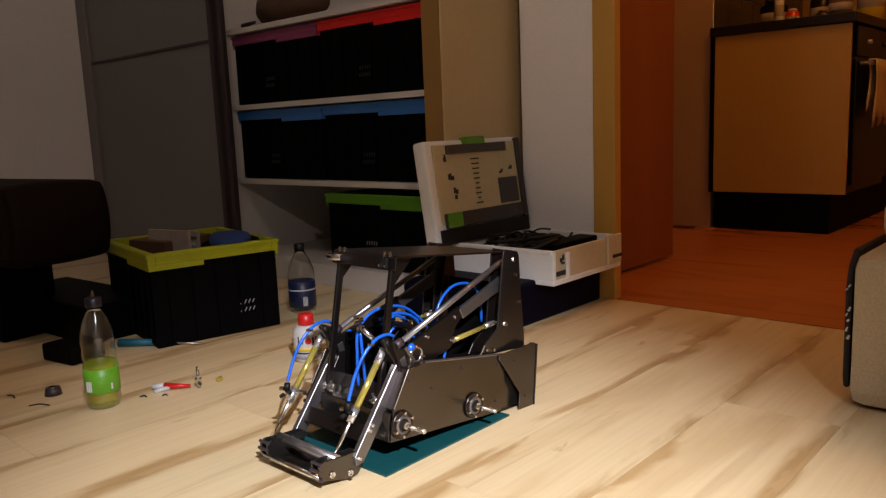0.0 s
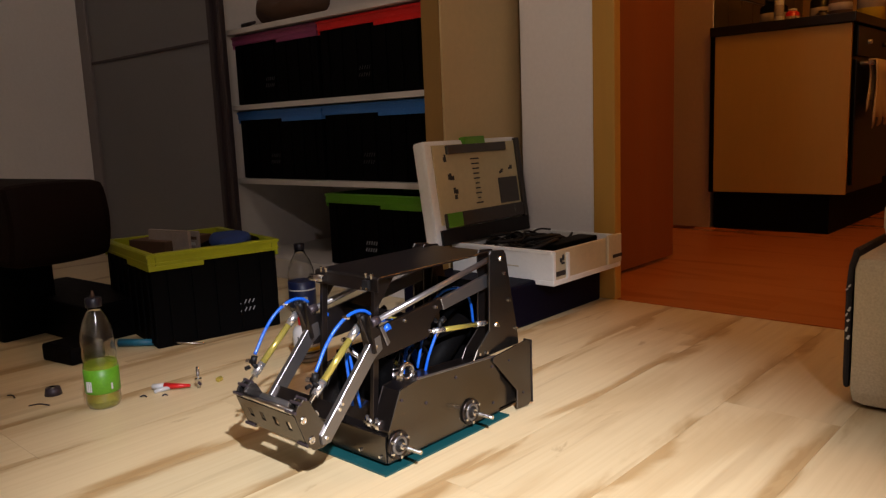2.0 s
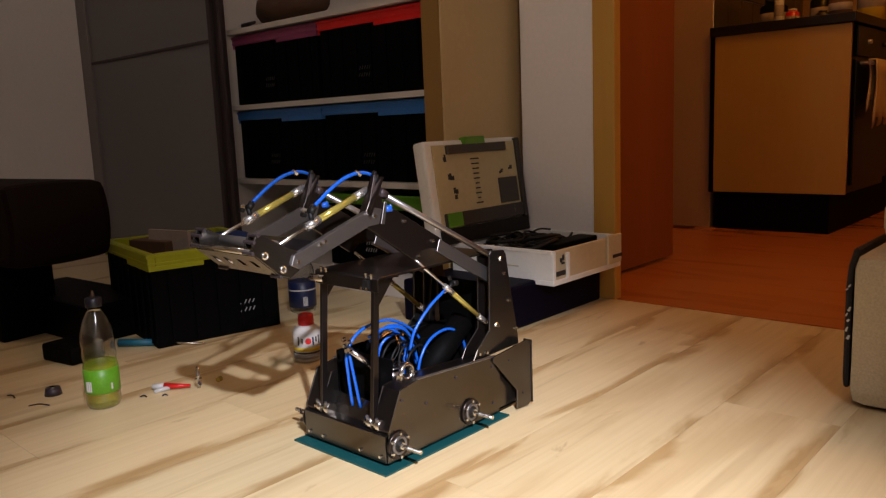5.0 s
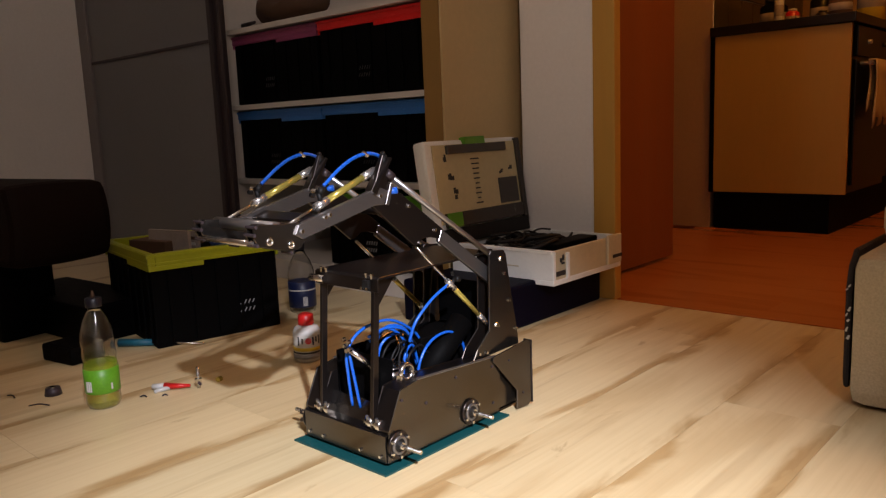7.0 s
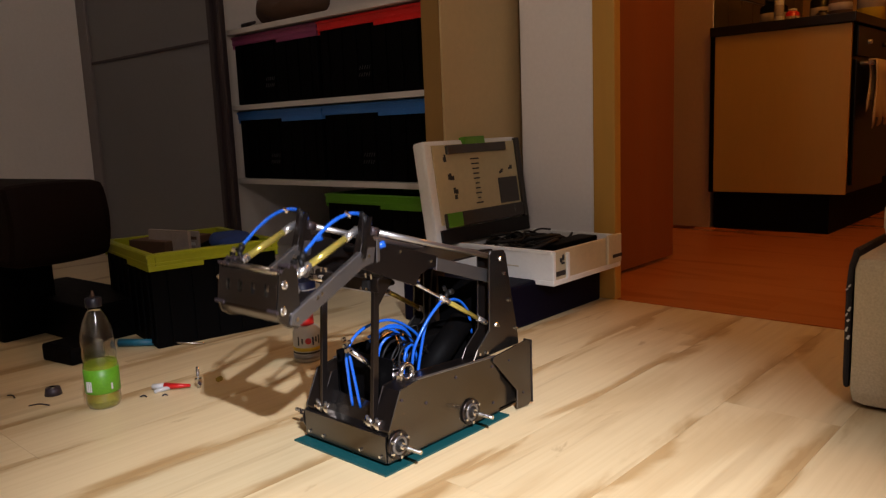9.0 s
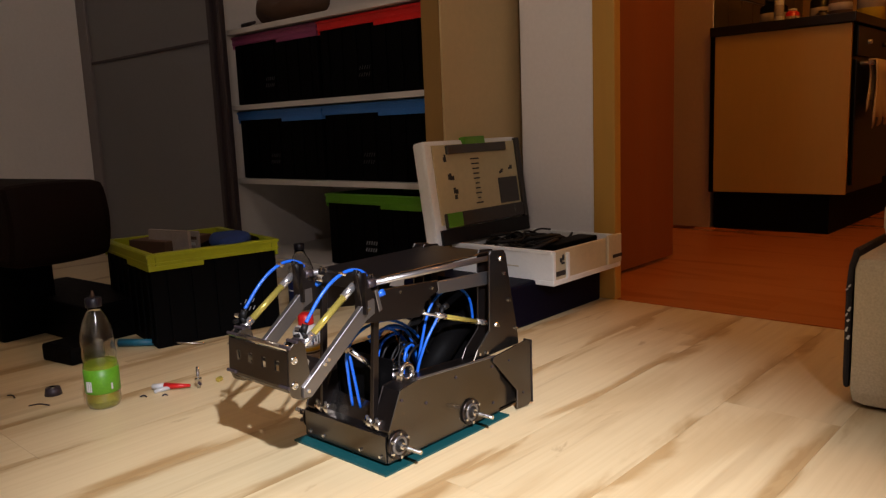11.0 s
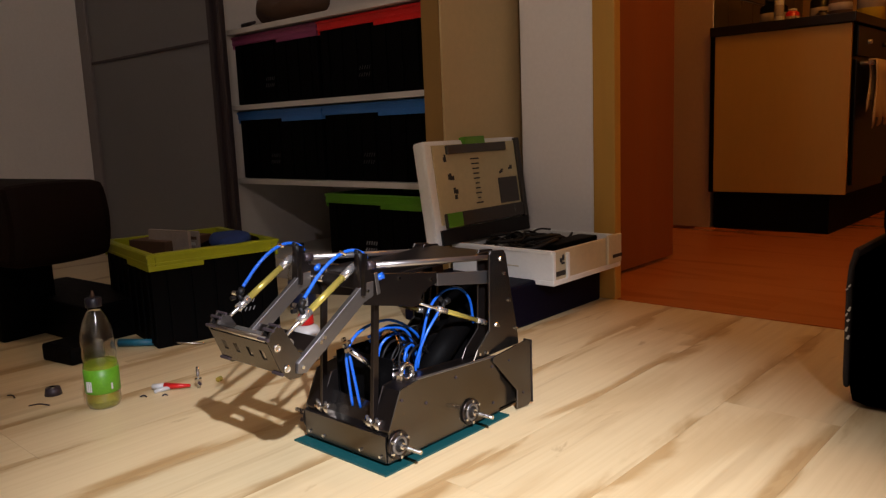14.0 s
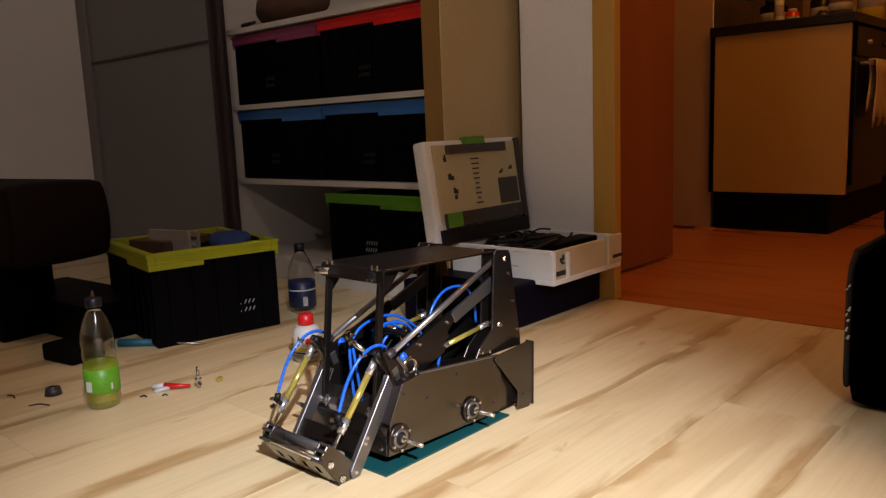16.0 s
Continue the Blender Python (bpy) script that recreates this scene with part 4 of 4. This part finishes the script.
    for dx, dy, dz in ((0, 0, 0), (0.008, 0.002, 0.006), (-0.006, 0.004, 0.008), (0.004, 0.002, -0.008), (0.012, 0, -0.004)):
        rod(v, (0.010 + dx, -0.343 + dy, 0.178 + dz), (0.010 + dx, -0.337 + dy, 0.178 + dz), 0.0035, sides=8)
    rod(v, (0.016, -0.335, 0.172), (0.030, -0.300, 0.135), 0.0045)
    rod(v, (0.030, -0.300, 0.135), (0.034, -0.296, 0.090), 0.0038)
    part("valve", v, M_CHROME, loader, "polished valve with screw heads")
    for pts in (((0.003, -0.325, 0.075), (0.003, -0.330, 0.125), (0.003, -0.329, 0.166), (0.003, -0.296, 0.193), (0.003, -0.233, 0.195), (0.003, -0.175, 0.159), (0.003, -0.158, 0.120)),
                ((0.010, -0.315, 0.070), (0.010, -0.324, 0.121), (0.008, -0.330, 0.163)),
                ((0.010, -0.290, 0.180), (0.012, -0.250, 0.187), (0.012, -0.205, 0.170), (0.006, -0.180, 0.120)),
                ((-0.01, -0.27, 0.165), (-0.012, -0.23, 0.178), (-0.010, -0.19, 0.150), (-0.004, -0.17, 0.100)),
                ((-0.02, -0.25, 0.10), (-0.02, -0.235, 0.15), (-0.01, -0.20, 0.16), (0.0, -0.19, 0.10)),
                ((0.058, -0.072, 0.158), (0.056, -0.080, 0.140), (0.052, -0.090, 0.115)),
                ((-0.03, -0.255, 0.120), (-0.028, -0.222, 0.172), (-0.020, -0.180, 0.165), (-0.012, -0.150, 0.110)),
                ((0.028, -0.235, 0.10), (0.024, -0.222, 0.140), (0.020, -0.200, 0.146), (0.018, -0.186, 0.105))):
        part("blue_hose", hose(B(), pts, 0.0025), M_HOSE, loader, "thin bright blue pneumatic hose")
    for k in range(7):
        x0, y0 = random.uniform(-0.03, 0.03), -0.24 + random.uniform(-0.02, 0.06)
        pts = [(x0 + random.uniform(-0.012, 0.012), y0 + 0.016 * j + random.uniform(-0.012, 0.012), 0.125 + 0.035 * math.sin(j * 0.9 + k) + random.uniform(0, 0.012)) for j in range(5)]
        part("wire", hose(B(), pts, 0.0011, 6, 4), M_WIRE if k % 3 == 1 else M_RUBBER, loader, "thin orange wire" if k % 3 == 1 else "thin black wire")
    for k in range(5):
        x0 = -0.04 + 0.018 * k
        pts = [(x0, -0.26 + 0.01 * k, 0.085), (x0 + 0.01, -0.235, 0.135 + 0.006 * (k % 2)), (x0 + 0.004, -0.20, 0.150), (x0 - 0.006, -0.165, 0.120)]
        part("cable", hose(B(), pts, 0.0022, 6, 4), M_RUBBER, loader, "thin black cable")
    part("circuit_board", box(B(), -0.050, 0.030, -0.235, -0.165, 0.092, 0.096, 0.0006), M_RUBBER, loader, "dark circuit board")
    part("rear_bulkhead", box(B(), -0.056, 0.056, -0.050, -0.046, 0.014, 0.232, 0.0006), M_BLACK, loader, "dark rear bulkhead")
    # cab
    for s in (-1, 1):
        b = plate(B(), [(-0.339, 0.053), (-0.328, 0.053), (-0.309, 0.284), (-0.320, 0.284)], s * 0.0605 - 0.0035, s * 0.061 + 0.0035, 0.0006)
        part("cab_post", b, M_STEELD, loader, "dark steel cab post")
        b = plate(B(), [(-0.310, 0.284), (-0.274, 0.284), (-0.311, 0.242)], s * 0.0605 - 0.001, s * 0.0605 + 0.001)
        part("post_gusset", b, M_STEELD, loader)
        b = plate(B(), [(-0.085, 0.11), (-0.070, 0.11), (-0.045, 0.284), (-0.060, 0.284)], s * 0.058 - 0.003, s * 0.058 + 0.003, 0.0006)
        part("rear_post", b, M_STEELD, loader, "dark rear cab post")
        if s < 0:
            lb = rod(B(), (-0.078, -0.3275, 0.276), (-0.044, -0.3275, 0.276), 0.0058, sides=16)
        else:
            lb = box(B(), 0.046, 0.060, -0.3295, -0.3235, 0.268, 0.284, 0.0015)
        q = part("head_lamp", lb, M_CHROME if s < 0 else M_RUBBER, loader, "bright cylindrical lamp" if s < 0 else "small black lamp bracket")
        each("bolt", [(lambda b, dx=dx: rod(b, (s * 0.053 + dx, -0.3195, 0.285), (s * 0.053 + dx, -0.3205, 0.2935), 0.0028, sides=6)) for dx in (-0.006, 0.006)], M_CHROME, q, "bright screw head")
        if s > 0:
            each("bolt", [(lambda b, dx=dx: rod(b, (0.053 + dx, -0.3295, 0.272), (0.053 + dx, -0.332, 0.272), 0.0024, sides=6)) for dx in (-0.006, 0.006)], M_CHROME, q, "bright screw head")
    roof = plate(B(), [(-0.3225, 0.266), (-0.3205, 0.266), (-0.3185, 0.2845), (-0.052, 0.2865), (-0.048, 0.2895), (-0.318, 0.2885), (-0.322, 0.2855)], -0.074, 0.074, 0.0006)
    part("roof", roof, M_STEELD, loader, "dark steel cab roof with a folded front edge")


body()


# lift arm: two side frames and a cross tube, hinged at the towers
def lift_arm():
    b = B()
    rod(b, (-ARM_X, -0.215, 0.004), (ARM_X, -0.215, 0.004), 0.005)
    arm = part("lift_arm", b, M_STEELD, loader, "steel lift arm with cross tube")
    b = B()
    plate(b, [(-0.106, -0.083), (-0.103, -0.087), (-0.123, -0.103), (-0.126, -0.099)], -ARM_X, ARM_X, 0.0008)
    front = part("front_frame", b, M_STEELD, loader, "steel front frame with a flat cross bar")
    wide = [(-0.146, 0.003), (-0.288, 0.027), (-0.304, 0.060), (-0.314, 0.060), (-0.312, 0.020), (-0.316, -0.004), (-0.308, -0.016), (-0.276, -0.024), (-0.199, -0.0425), (-0.193, -0.040), (-0.184, -0.025), (-0.168, -0.018), (-0.148, -0.014)]
    bar = [(0.004, -0.022), (-0.150, 0.001), (-0.150, -0.019), (0.004, -0.045)]
    low = [(-0.004, -0.022), (-0.022, -0.022), (-0.034, -0.030), (-0.150, -0.108), (-0.152, -0.122), (-0.138, -0.125), (-0.024, -0.050), (-0.006, -0.044)]
    for s in (-1, 1):
        x = s * ARM_X
        p = part("arm_plate", plate(B(), wide, x - 0.0035, x + 0.0035, 0.0006), M_STEELD, arm, "wide dark arm plate")
        part("rear_bar", plate(B(), bar, x - 0.0030, x + 0.0042, 0.0006), M_STEELL, arm, "pale steel rear bar")
        part("front_bar", plate(B(), low, x - 0.0048, x + 0.0048, 0.0006), M_STEELL, front, "pale steel front bar")
        each("bolt", [(lambda b, y=y, z=z: bolt(b, x + s * 0.0046, y, z, 0.0032, 0.0026)) for y, z in ((-0.110, -0.088), (-0.103, -0.083), (-0.018, -0.034), REACH)], M_CHROME, front, "bright bolt")
        b = B()
        plate(b, [(-0.314, 0.0), (-0.310, 0.0), (-0.302, 0.060), (-0.306, 0.060)], x - 0.012, x + 0.012)
        part("elbow_bracket", b, M_STEELD, arm)
        part("tie_tube", rod(B(), (x, -0.283, 0.038), (x, -0.002, 0.002), 0.0048, sides=14), M_TUBE, arm, "bright tie tube along the arm")
        eb = B()
        rod(eb, (x, -0.296, 0.040), (x, -0.281, 0.038), 0.007, sides=12)
        part("tube_end", eb, M_ALUDARK, arm, "dark rod end")
        lk = plate(B(), [(-0.286, 0.028), (-0.280, 0.028), (-0.276, -0.004), (-0.283, -0.006)], x + s * 0.0045, x + s * 0.0065, 0.0006)
        part("link", lk, M_STEELL, arm, "bright link plate")
        each("bolt", [(lambda b, y=y, z=z: bolt(b, x + s * 0.0036, y, z, 0.003, 0.0026)) for y, z in ((-0.165, -0.005), (-0.19, -0.035), (-0.235, 0.010))], M_CHROME, arm, "bright bolt")
        kb = B()
        rod(kb, (x - 0.004, -0.279, 0.016), (x + 0.008, -0.270, 0.022), 0.0052)
        part("hose_knot", kb, M_HOSE, arm, "blue hose coupling")
        fb = B()
        rod(fb, (x, -0.305, 0.046), (x, -0.309, 0.062), 0.005)
        rod(fb, (x, -0.309, 0.062), (x, -0.314, 0.064), 0.0036)
        part("elbow_fitting", fb, M_RUBBER, arm, "black elbow fitting")
    return arm, front


def quick_attach():
    """Tool holder at the front of the arm; its space has the tool hinge at the origin."""
    half = 0.0705
    b = B()
    rod(b, (-half, -0.012, 0.036), (half, -0.012, 0.036), 0.0078, sides=20)
    tool = part("quick_attach", b, M_TUBE, loader, "steel tool holder with a bright tube")
    A_, B_ = Vector((0, -0.0415, 0.0480)), Vector((0, -0.0275, 0.0015))
    n = Vector((0, -0.957, -0.291))
    cheek = [(-0.0455, 0.050), (-0.040, 0.060), (-0.028, 0.067), (-0.020, 0.062), (-0.004, 0.030), (0.010, 0.006), (0.010, -0.010), (-0.004, -0.014), (-0.020, -0.012), (-0.0305, 0.000)]
    for s in (-1, 1):
        x = s * half
        p = part("cheek", plate(B(), cheek, x - 0.0022, x + 0.0022, 0.0006), M_STEEL, tool, "bare steel cheek plate")
        each("bolt", [(lambda b, y=y, z=z: (ring(b, (x + s * 0.0028, y, z), 0.0040, 0.0017, 14), rod(b, (x + s * 0.002, y, z), (x + s * 0.0032, y, z), 0.003, sides=10))) for y, z in ((-0.033, 0.038), (-0.0225, 0.005))], M_CHROME, tool, "bright washer and socket bolt")
        part("hinge_bolt", rod(B(), (x + s * 0.002, 0, 0), (x + s * 0.0045, 0, 0), 0.0035, sides=12), M_ALUDARK, tool, "dark hinge bolt")
        x2 = s * (half - 0.016)
        part("lug", plate(B(), cheek[:7] + [(-0.01, 0.02), (-0.030, 0.02)], x2 - 0.0015, x2 + 0.0015, 0.0004), M_STEEL, tool, "inner lug")
        each("pin", [(lambda b, y=y, z=z: rod(b, (s * (half + 0.004), y, z), (s * (half - 0.018), y, z), 0.0024, sides=8)) for y, z in ((-0.046, 0.053), (-0.036, 0.063), (-0.026, 0.066), (-0.032, 0.000))], M_ALUDARK, tool, "dark pin")
    # face plate with four slots
    f = B()
    cells = [(-0.070, -0.051), (-0.041, -0.022), (-0.012, 0.010), (0.020, 0.041), (0.051, 0.070)]
    up, dn = A_ + n * 0.001, B_ + n * 0.001

    def strip(x0, x1, t0, t1):
        q = [up.lerp(dn, t0), up.lerp(dn, t1)]
        plate(f, [(q[0].y, q[0].z), (q[1].y, q[1].z), (q[1].y - 0.0028, q[1].z - 0.0009), (q[0].y - 0.0028, q[0].z - 0.0009)], x0, x1)

    for x0, x1 in cells:
        strip(x0, x1, 0.30, 0.62)
    strip(-0.0700, 0.0700, 0.0, 0.30)
    strip(-0.0700, 0.0700, 0.62, 1.0)
    part("face_plate", f, M_STEEL, tool, "slotted steel face plate")
    b = B()
    rod(b, (-0.068, -0.0435, 0.0525), (0.068, -0.0435, 0.0525), 0.0040)
    part("top_rod", b, M_CHROME, tool, "bright rod along the top edge")
    part("lower_lip", plate(B(), [(-0.029, 0.001), (-0.026, -0.004), (-0.008, -0.010), (-0.008, -0.007)], -0.0700, 0.0700), M_STEELD, tool, "lower lip")
    return tool


def barrel(name, length, r, mats_label):
    """A clear yellow cylinder along -y with metal ends; its pin is at the origin."""
    b = B()
    rod(b, (0, -0.024, 0), (0, -length + 0.018, 0), r * 0.86, sides=18)
    c = part(name, b, M_BRASS, loader, mats_label)
    e = B()
    rod(e, (0, -0.004, 0), (0, -0.030, 0), r, sides=18)
    rod(e, (0, 0.004, 0), (0, -0.004, 0), r * 0.7, sides=12)
    part("head_cap", e, M_CAP, c, "bright metal end cap")
    e = B()
    rod(e, (0, -length + 0.024, 0), (0, -length, 0), r, sides=18)
    part("gland_cap", e, M_CAP, c, "bright metal end cap")
    e = B()
    rod(e, (0, -length + 0.012, 0), (0, -length + 0.014, r + 0.010), 0.0036)
    rod(e, (0, -length + 0.014, r + 0.008), (0, -length + 0.024, r + 0.014), 0.0050)
    rod(e, (0, -length + 0.006, r + 0.010), (0, -length + 0.000, r + 0.014), 0.0034, sides=6)
    part("elbow_fitting", e, M_RUBBER, c, "black elbow fitting")
    return c


(ARM, FRONT), TOOL = lift_arm(), quick_attach()
TILT, LIFT = [], []
for s in (-1, 1):
    bl_ = barrel("tilt_cylinder", 0.126, 0.0060, "yellow tilt cylinder")
    part("blue_hose", hose(B(), [(0.004, 0.020, -0.004), (0.004, 0.016, 0.010), (0.003, 0.004, 0.023), (0.002, -0.014, 0.031), (0.000, -0.038, 0.033), (-0.002, -0.064, 0.029), (-0.001, -0.086, 0.024), (0, -0.100, 0.021)], 0.0027), M_HOSE, bl_, "bright blue hose looping over the cylinder")
    part("hose_ferrule", rod(B(), (0.002, -0.008, 0.026), (0.002, -0.014, 0.034), 0.0036, 0.0028, 8), M_CHROME, bl_, "bright hose ferrule")
    part("elbow_screw", rod(B(), (-0.004, -0.112, 0.018), (-0.010, -0.114, 0.020), 0.0036, sides=6), M_CHROME, bl_, "bright fitting screw")
    rd = part("tilt_piston", rod(B(), (0, 0, 0), (0, 0.120, 0), 0.0028), M_CHROME, loader, "bright piston rod")
    TILT.append((-0.014 + s * 0.0745, bl_, rd))
    bl_ = barrel("lift_cylinder", 0.136, 0.0050, "yellow lift cylinder")
    rd = part("lift_piston", rod(B(), (0, 0, 0), (0, 0.120, 0), 0.0026), M_CHROME, loader, "bright piston rod")
    if s > 0:
        part("blue_hose", hose(B(), [(0, -0.126, 0.004), (0, -0.132, -0.008), (-0.002, -0.146, -0.045), (-0.006, -0.150, -0.090), (-0.010, -0.138, -0.120)], 0.0025), M_HOSE, bl_, "thin bright blue hose")
        part("hose_ferrule", rod(B(), (0, -0.125, 0.002), (0, -0.132, -0.010), 0.0034, 0.003, 8), M_CHROME, bl_, "bright hose ferrule")
    LIFT.append((s * 0.071, bl_, rd))

b = hose(B(), [(0.043, -0.075, -0.045), (0.043, -0.060, 0.003), (0.043, -0.042, 0.046), (0.043, -0.010, 0.070), (0.043, 0.034, 0.070), (0.043, 0.063, 0.044), (0.043, 0.071, 0.0)], 0.0025)
ARC = part("blue_hose", b, M_HOSE, loader, "thin bright blue hose arching to the lift cylinder")

# time, body tilt, arm angle, tool angle (degrees)
MOVES = [
    (0.0, -7.06, 33.0, 64.0), (0.5, -6.4, 32.8, 61.0), (1.0, -4.9, 31.3, 44.0), (1.3, -1.6, 28.5, 32.0), (1.5, 0.0, 24.6, 23.0), (2.0, 0, 18.0, 3.0),
    (2.5, 0, 10.3, -16.0), (3.0, 0, -0.5, -21.0), (3.5, 0, -10.1, -12.0), (4.0, 0, -14.5, 9.0), (4.2, 0, -15.6, 14.0), (5.2, 0, -21.5, 37.0), (6.0, 0, -25.4, 49.0),
    (6.3, 0, -25.9, 50.0), (6.5, 0, -26.0, 62.0), (6.7, 0, -26.1, 70.0), (7.0, 0, -26.3, 58.0), (7.2, 0, -26.5, 46.0), (7.5, 0, -26.7, 21.0), (8.0, 0, -26.8, -7.0), (8.5, 0, -27.3, -31.0), (9.0, 0, -8.8, -26.0),
    (9.2, 0, -2.0, -23.0), (9.7, 0, 5.0, -22.0), (10.6, 0, 7.0, -21.0), (11.3, 0, 3.7, -20.0), (11.5, 0, -0.4, -21.0), (12.0, 0, 0.0, -21.0), (12.5, 0, 0, -1.0), (13.0, 0, 0, 4.0),
    (13.5, 0, 1.0, 5.0), (14.0, 0, 1.1, 5.0), (14.5, 0, 5.5, 8.0), (15.0, 0, 15.3, 13.0), (15.5, 0, 24.9, 18.0), (15.8, -0.8, 30.0, 20.0), (16.0, -2.4, 31.8, 20.0)]


def turned(p, degrees):
    c, s = math.cos(radians(degrees)), math.sin(radians(degrees))
    return Vector((0, p[0] * c - p[1] * s, p[0] * s + p[1] * c))


def along(start, end):
    """Turn about x that lays -y along the way from start to end."""
    d = end - start
    return math.degrees(math.atan2(-d.z, -d.y))


def motions():
    base, arm, front, tool, arc = [], [], [], [], []
    tb_, tr_, lb_, lr_ = [], [], [], []
    for t, tilt_, a, q in MOVES:
        k = tilt_ / -7.06
        base.append((t, pose(-0.902, 1.08 + 0.003 * k, -0.0103 * k, tilt_, 0, 0)))
        arm.append((t, pose(0.003, PIVOT.y, PIVOT.z, a, 0, 0)))
        sag = min(1.0, max(0.0, (-4.0 - a) / 18.0))
        arc.append((t, pose(0.0, -0.140 - 0.020 * sag, 0.160 - 0.075 * sag, 8 * sag, 0, 0)))
        elbow = PIVOT + turned(ELBOW, a)
        hinge = elbow + turned(REACH, 0.758 * a)
        front.append((t, pose(0.003, elbow.y, elbow.z, 0.758 * a, 0, 0)))
        tool.append((t, pose(0.005, hinge.y, hinge.z, q, 0, 0)))
        p0, p1 = PIVOT + turned(PIN_TOP, a), hinge + turned(PIN_TOOL, q)
        tb_.append((t, p0, along(p0, p1)))
        tr_.append((t, p1, along(p0, p1)))
        l0, l1 = Vector((0, *LIFT_BASE)), PIVOT + turned(PIN_LIFT, a)
        lb_.append((t, l0, along(l0, l1)))
        lr_.append((t, l1, along(l0, l1)))
    walk(loader, base)
    walk(ARM, arm)
    walk(ARC, arc)
    walk(FRONT, front)
    walk(TOOL, tool)
    for x, bar_, rod_ in TILT:
        walk(bar_, [(t, pose(x, p.y, p.z, r, 0, 0)) for t, p, r in tb_])
        walk(rod_, [(t, pose(x, p.y, p.z, r, 0, 0)) for t, p, r in tr_])
    for x, bar_, rod_ in LIFT:
        walk(bar_, [(t, pose(x, p.y, p.z, r, 0, 0)) for t, p, r in lb_])
        walk(rod_, [(t, pose(x, p.y, p.z, r, 0, 0)) for t, p, r in lr_])


# ---------- floor planks, kitchen planks and tiles ----------
def pieces(name, w, l, h, mat, parent, places, gap=0.0002):
    b = B()
    box(b, -w / 2 + gap, w / 2 - gap, -l / 2 + gap, l / 2 - gap, -h, 0.0)
    me = bpy.data.meshes.new(name)
    b.to_mesh(me)
    b.free()
    me.materials.append(mat)
    for m in places:
        ob = new(name, me)
        ob.parent = parent
        ob.matrix_basis = m


PW, PL = 0.193, 1.29
rows_ = []
for k in range(1, 29):
    x = -3.800 + PW * (k + 0.5)
    off = (0.0, 0.43, 0.86)[k % 3] + 0.06 * math.sin(k * 2.3)
    for j in range(5):
        y = -2.2 - PL + off + PL * (j + 0.5)
        if y + PL / 2 < WY and y - PL / 2 >= -2.3:
            rows_.append((x, y))
pieces("plank", PW, PL, 0.011, M_FLOOR, sub, [pose(x, y, 0.0) for x, y in rows_])
# the cut planks along the threshold
by_len = {}
for k in range(1, 29):
    x = -3.800 + PW * (k + 0.5)
    ys = [y for a, y in rows_ if abs(a - x) < 1e-6]
    start = max(ys) + PL / 2
    by_len[k] = (x, start)
    first = min(ys) - PL / 2
    if first + 2.3 > 0.02:
        pieces("plank", PW, first + 2.3, 0.011, M_FLOOR, sub, [pose(x, (first - 2.3) / 2, 0.0)])
for k, (x, start) in by_len.items():
    stop = WY - 0.004 if x > -1.45 else 2.05
    if stop - start > 0.02:
        pieces("plank", PW, stop - start, 0.011, M_FLOOR, sub, [pose(x, (start + stop) / 2, 0.0)])
kf = structure("floor_kitchen", box(B(), -1.9, 1.75, WY + 0.012, 5.2, -0.0119, -0.0115), M_KFLOOR, "reddish-brown laminate kitchen floor")
pieces("plank", 1.21, 0.19, 0.011, M_KFLOOR, kf, [pose(-1.9 + 1.21 * (i + 0.5) + (0.4 if j % 2 else 0.0), WY + 0.012 + 0.19 * (j + 0.5), 0.0) for i in range(3) for j in range(17)])
tile_wall = structure("wall_tiles", box(B(), -1.4515, -1.450, KY + 0.02, 4.6, 0.89, 1.35), M_WALL, "pale grout behind the kitchen tiles")
b = B()
box(b, 0.0, 0.006, -0.072, 0.072, -0.072, 0.072, 0.0015)
me = bpy.data.meshes.new("tile")
b.to_mesh(me)
b.free()
me.materials.append(M_TILE)
for i in range(8):
    for j in range(3):
        ob = new("tile", me)
        ob.parent = tile_wall
        ob.matrix_basis = pose(-1.450, KY + 0.10 + 0.148 * i, 0.966 + 0.148 * j)

motions()
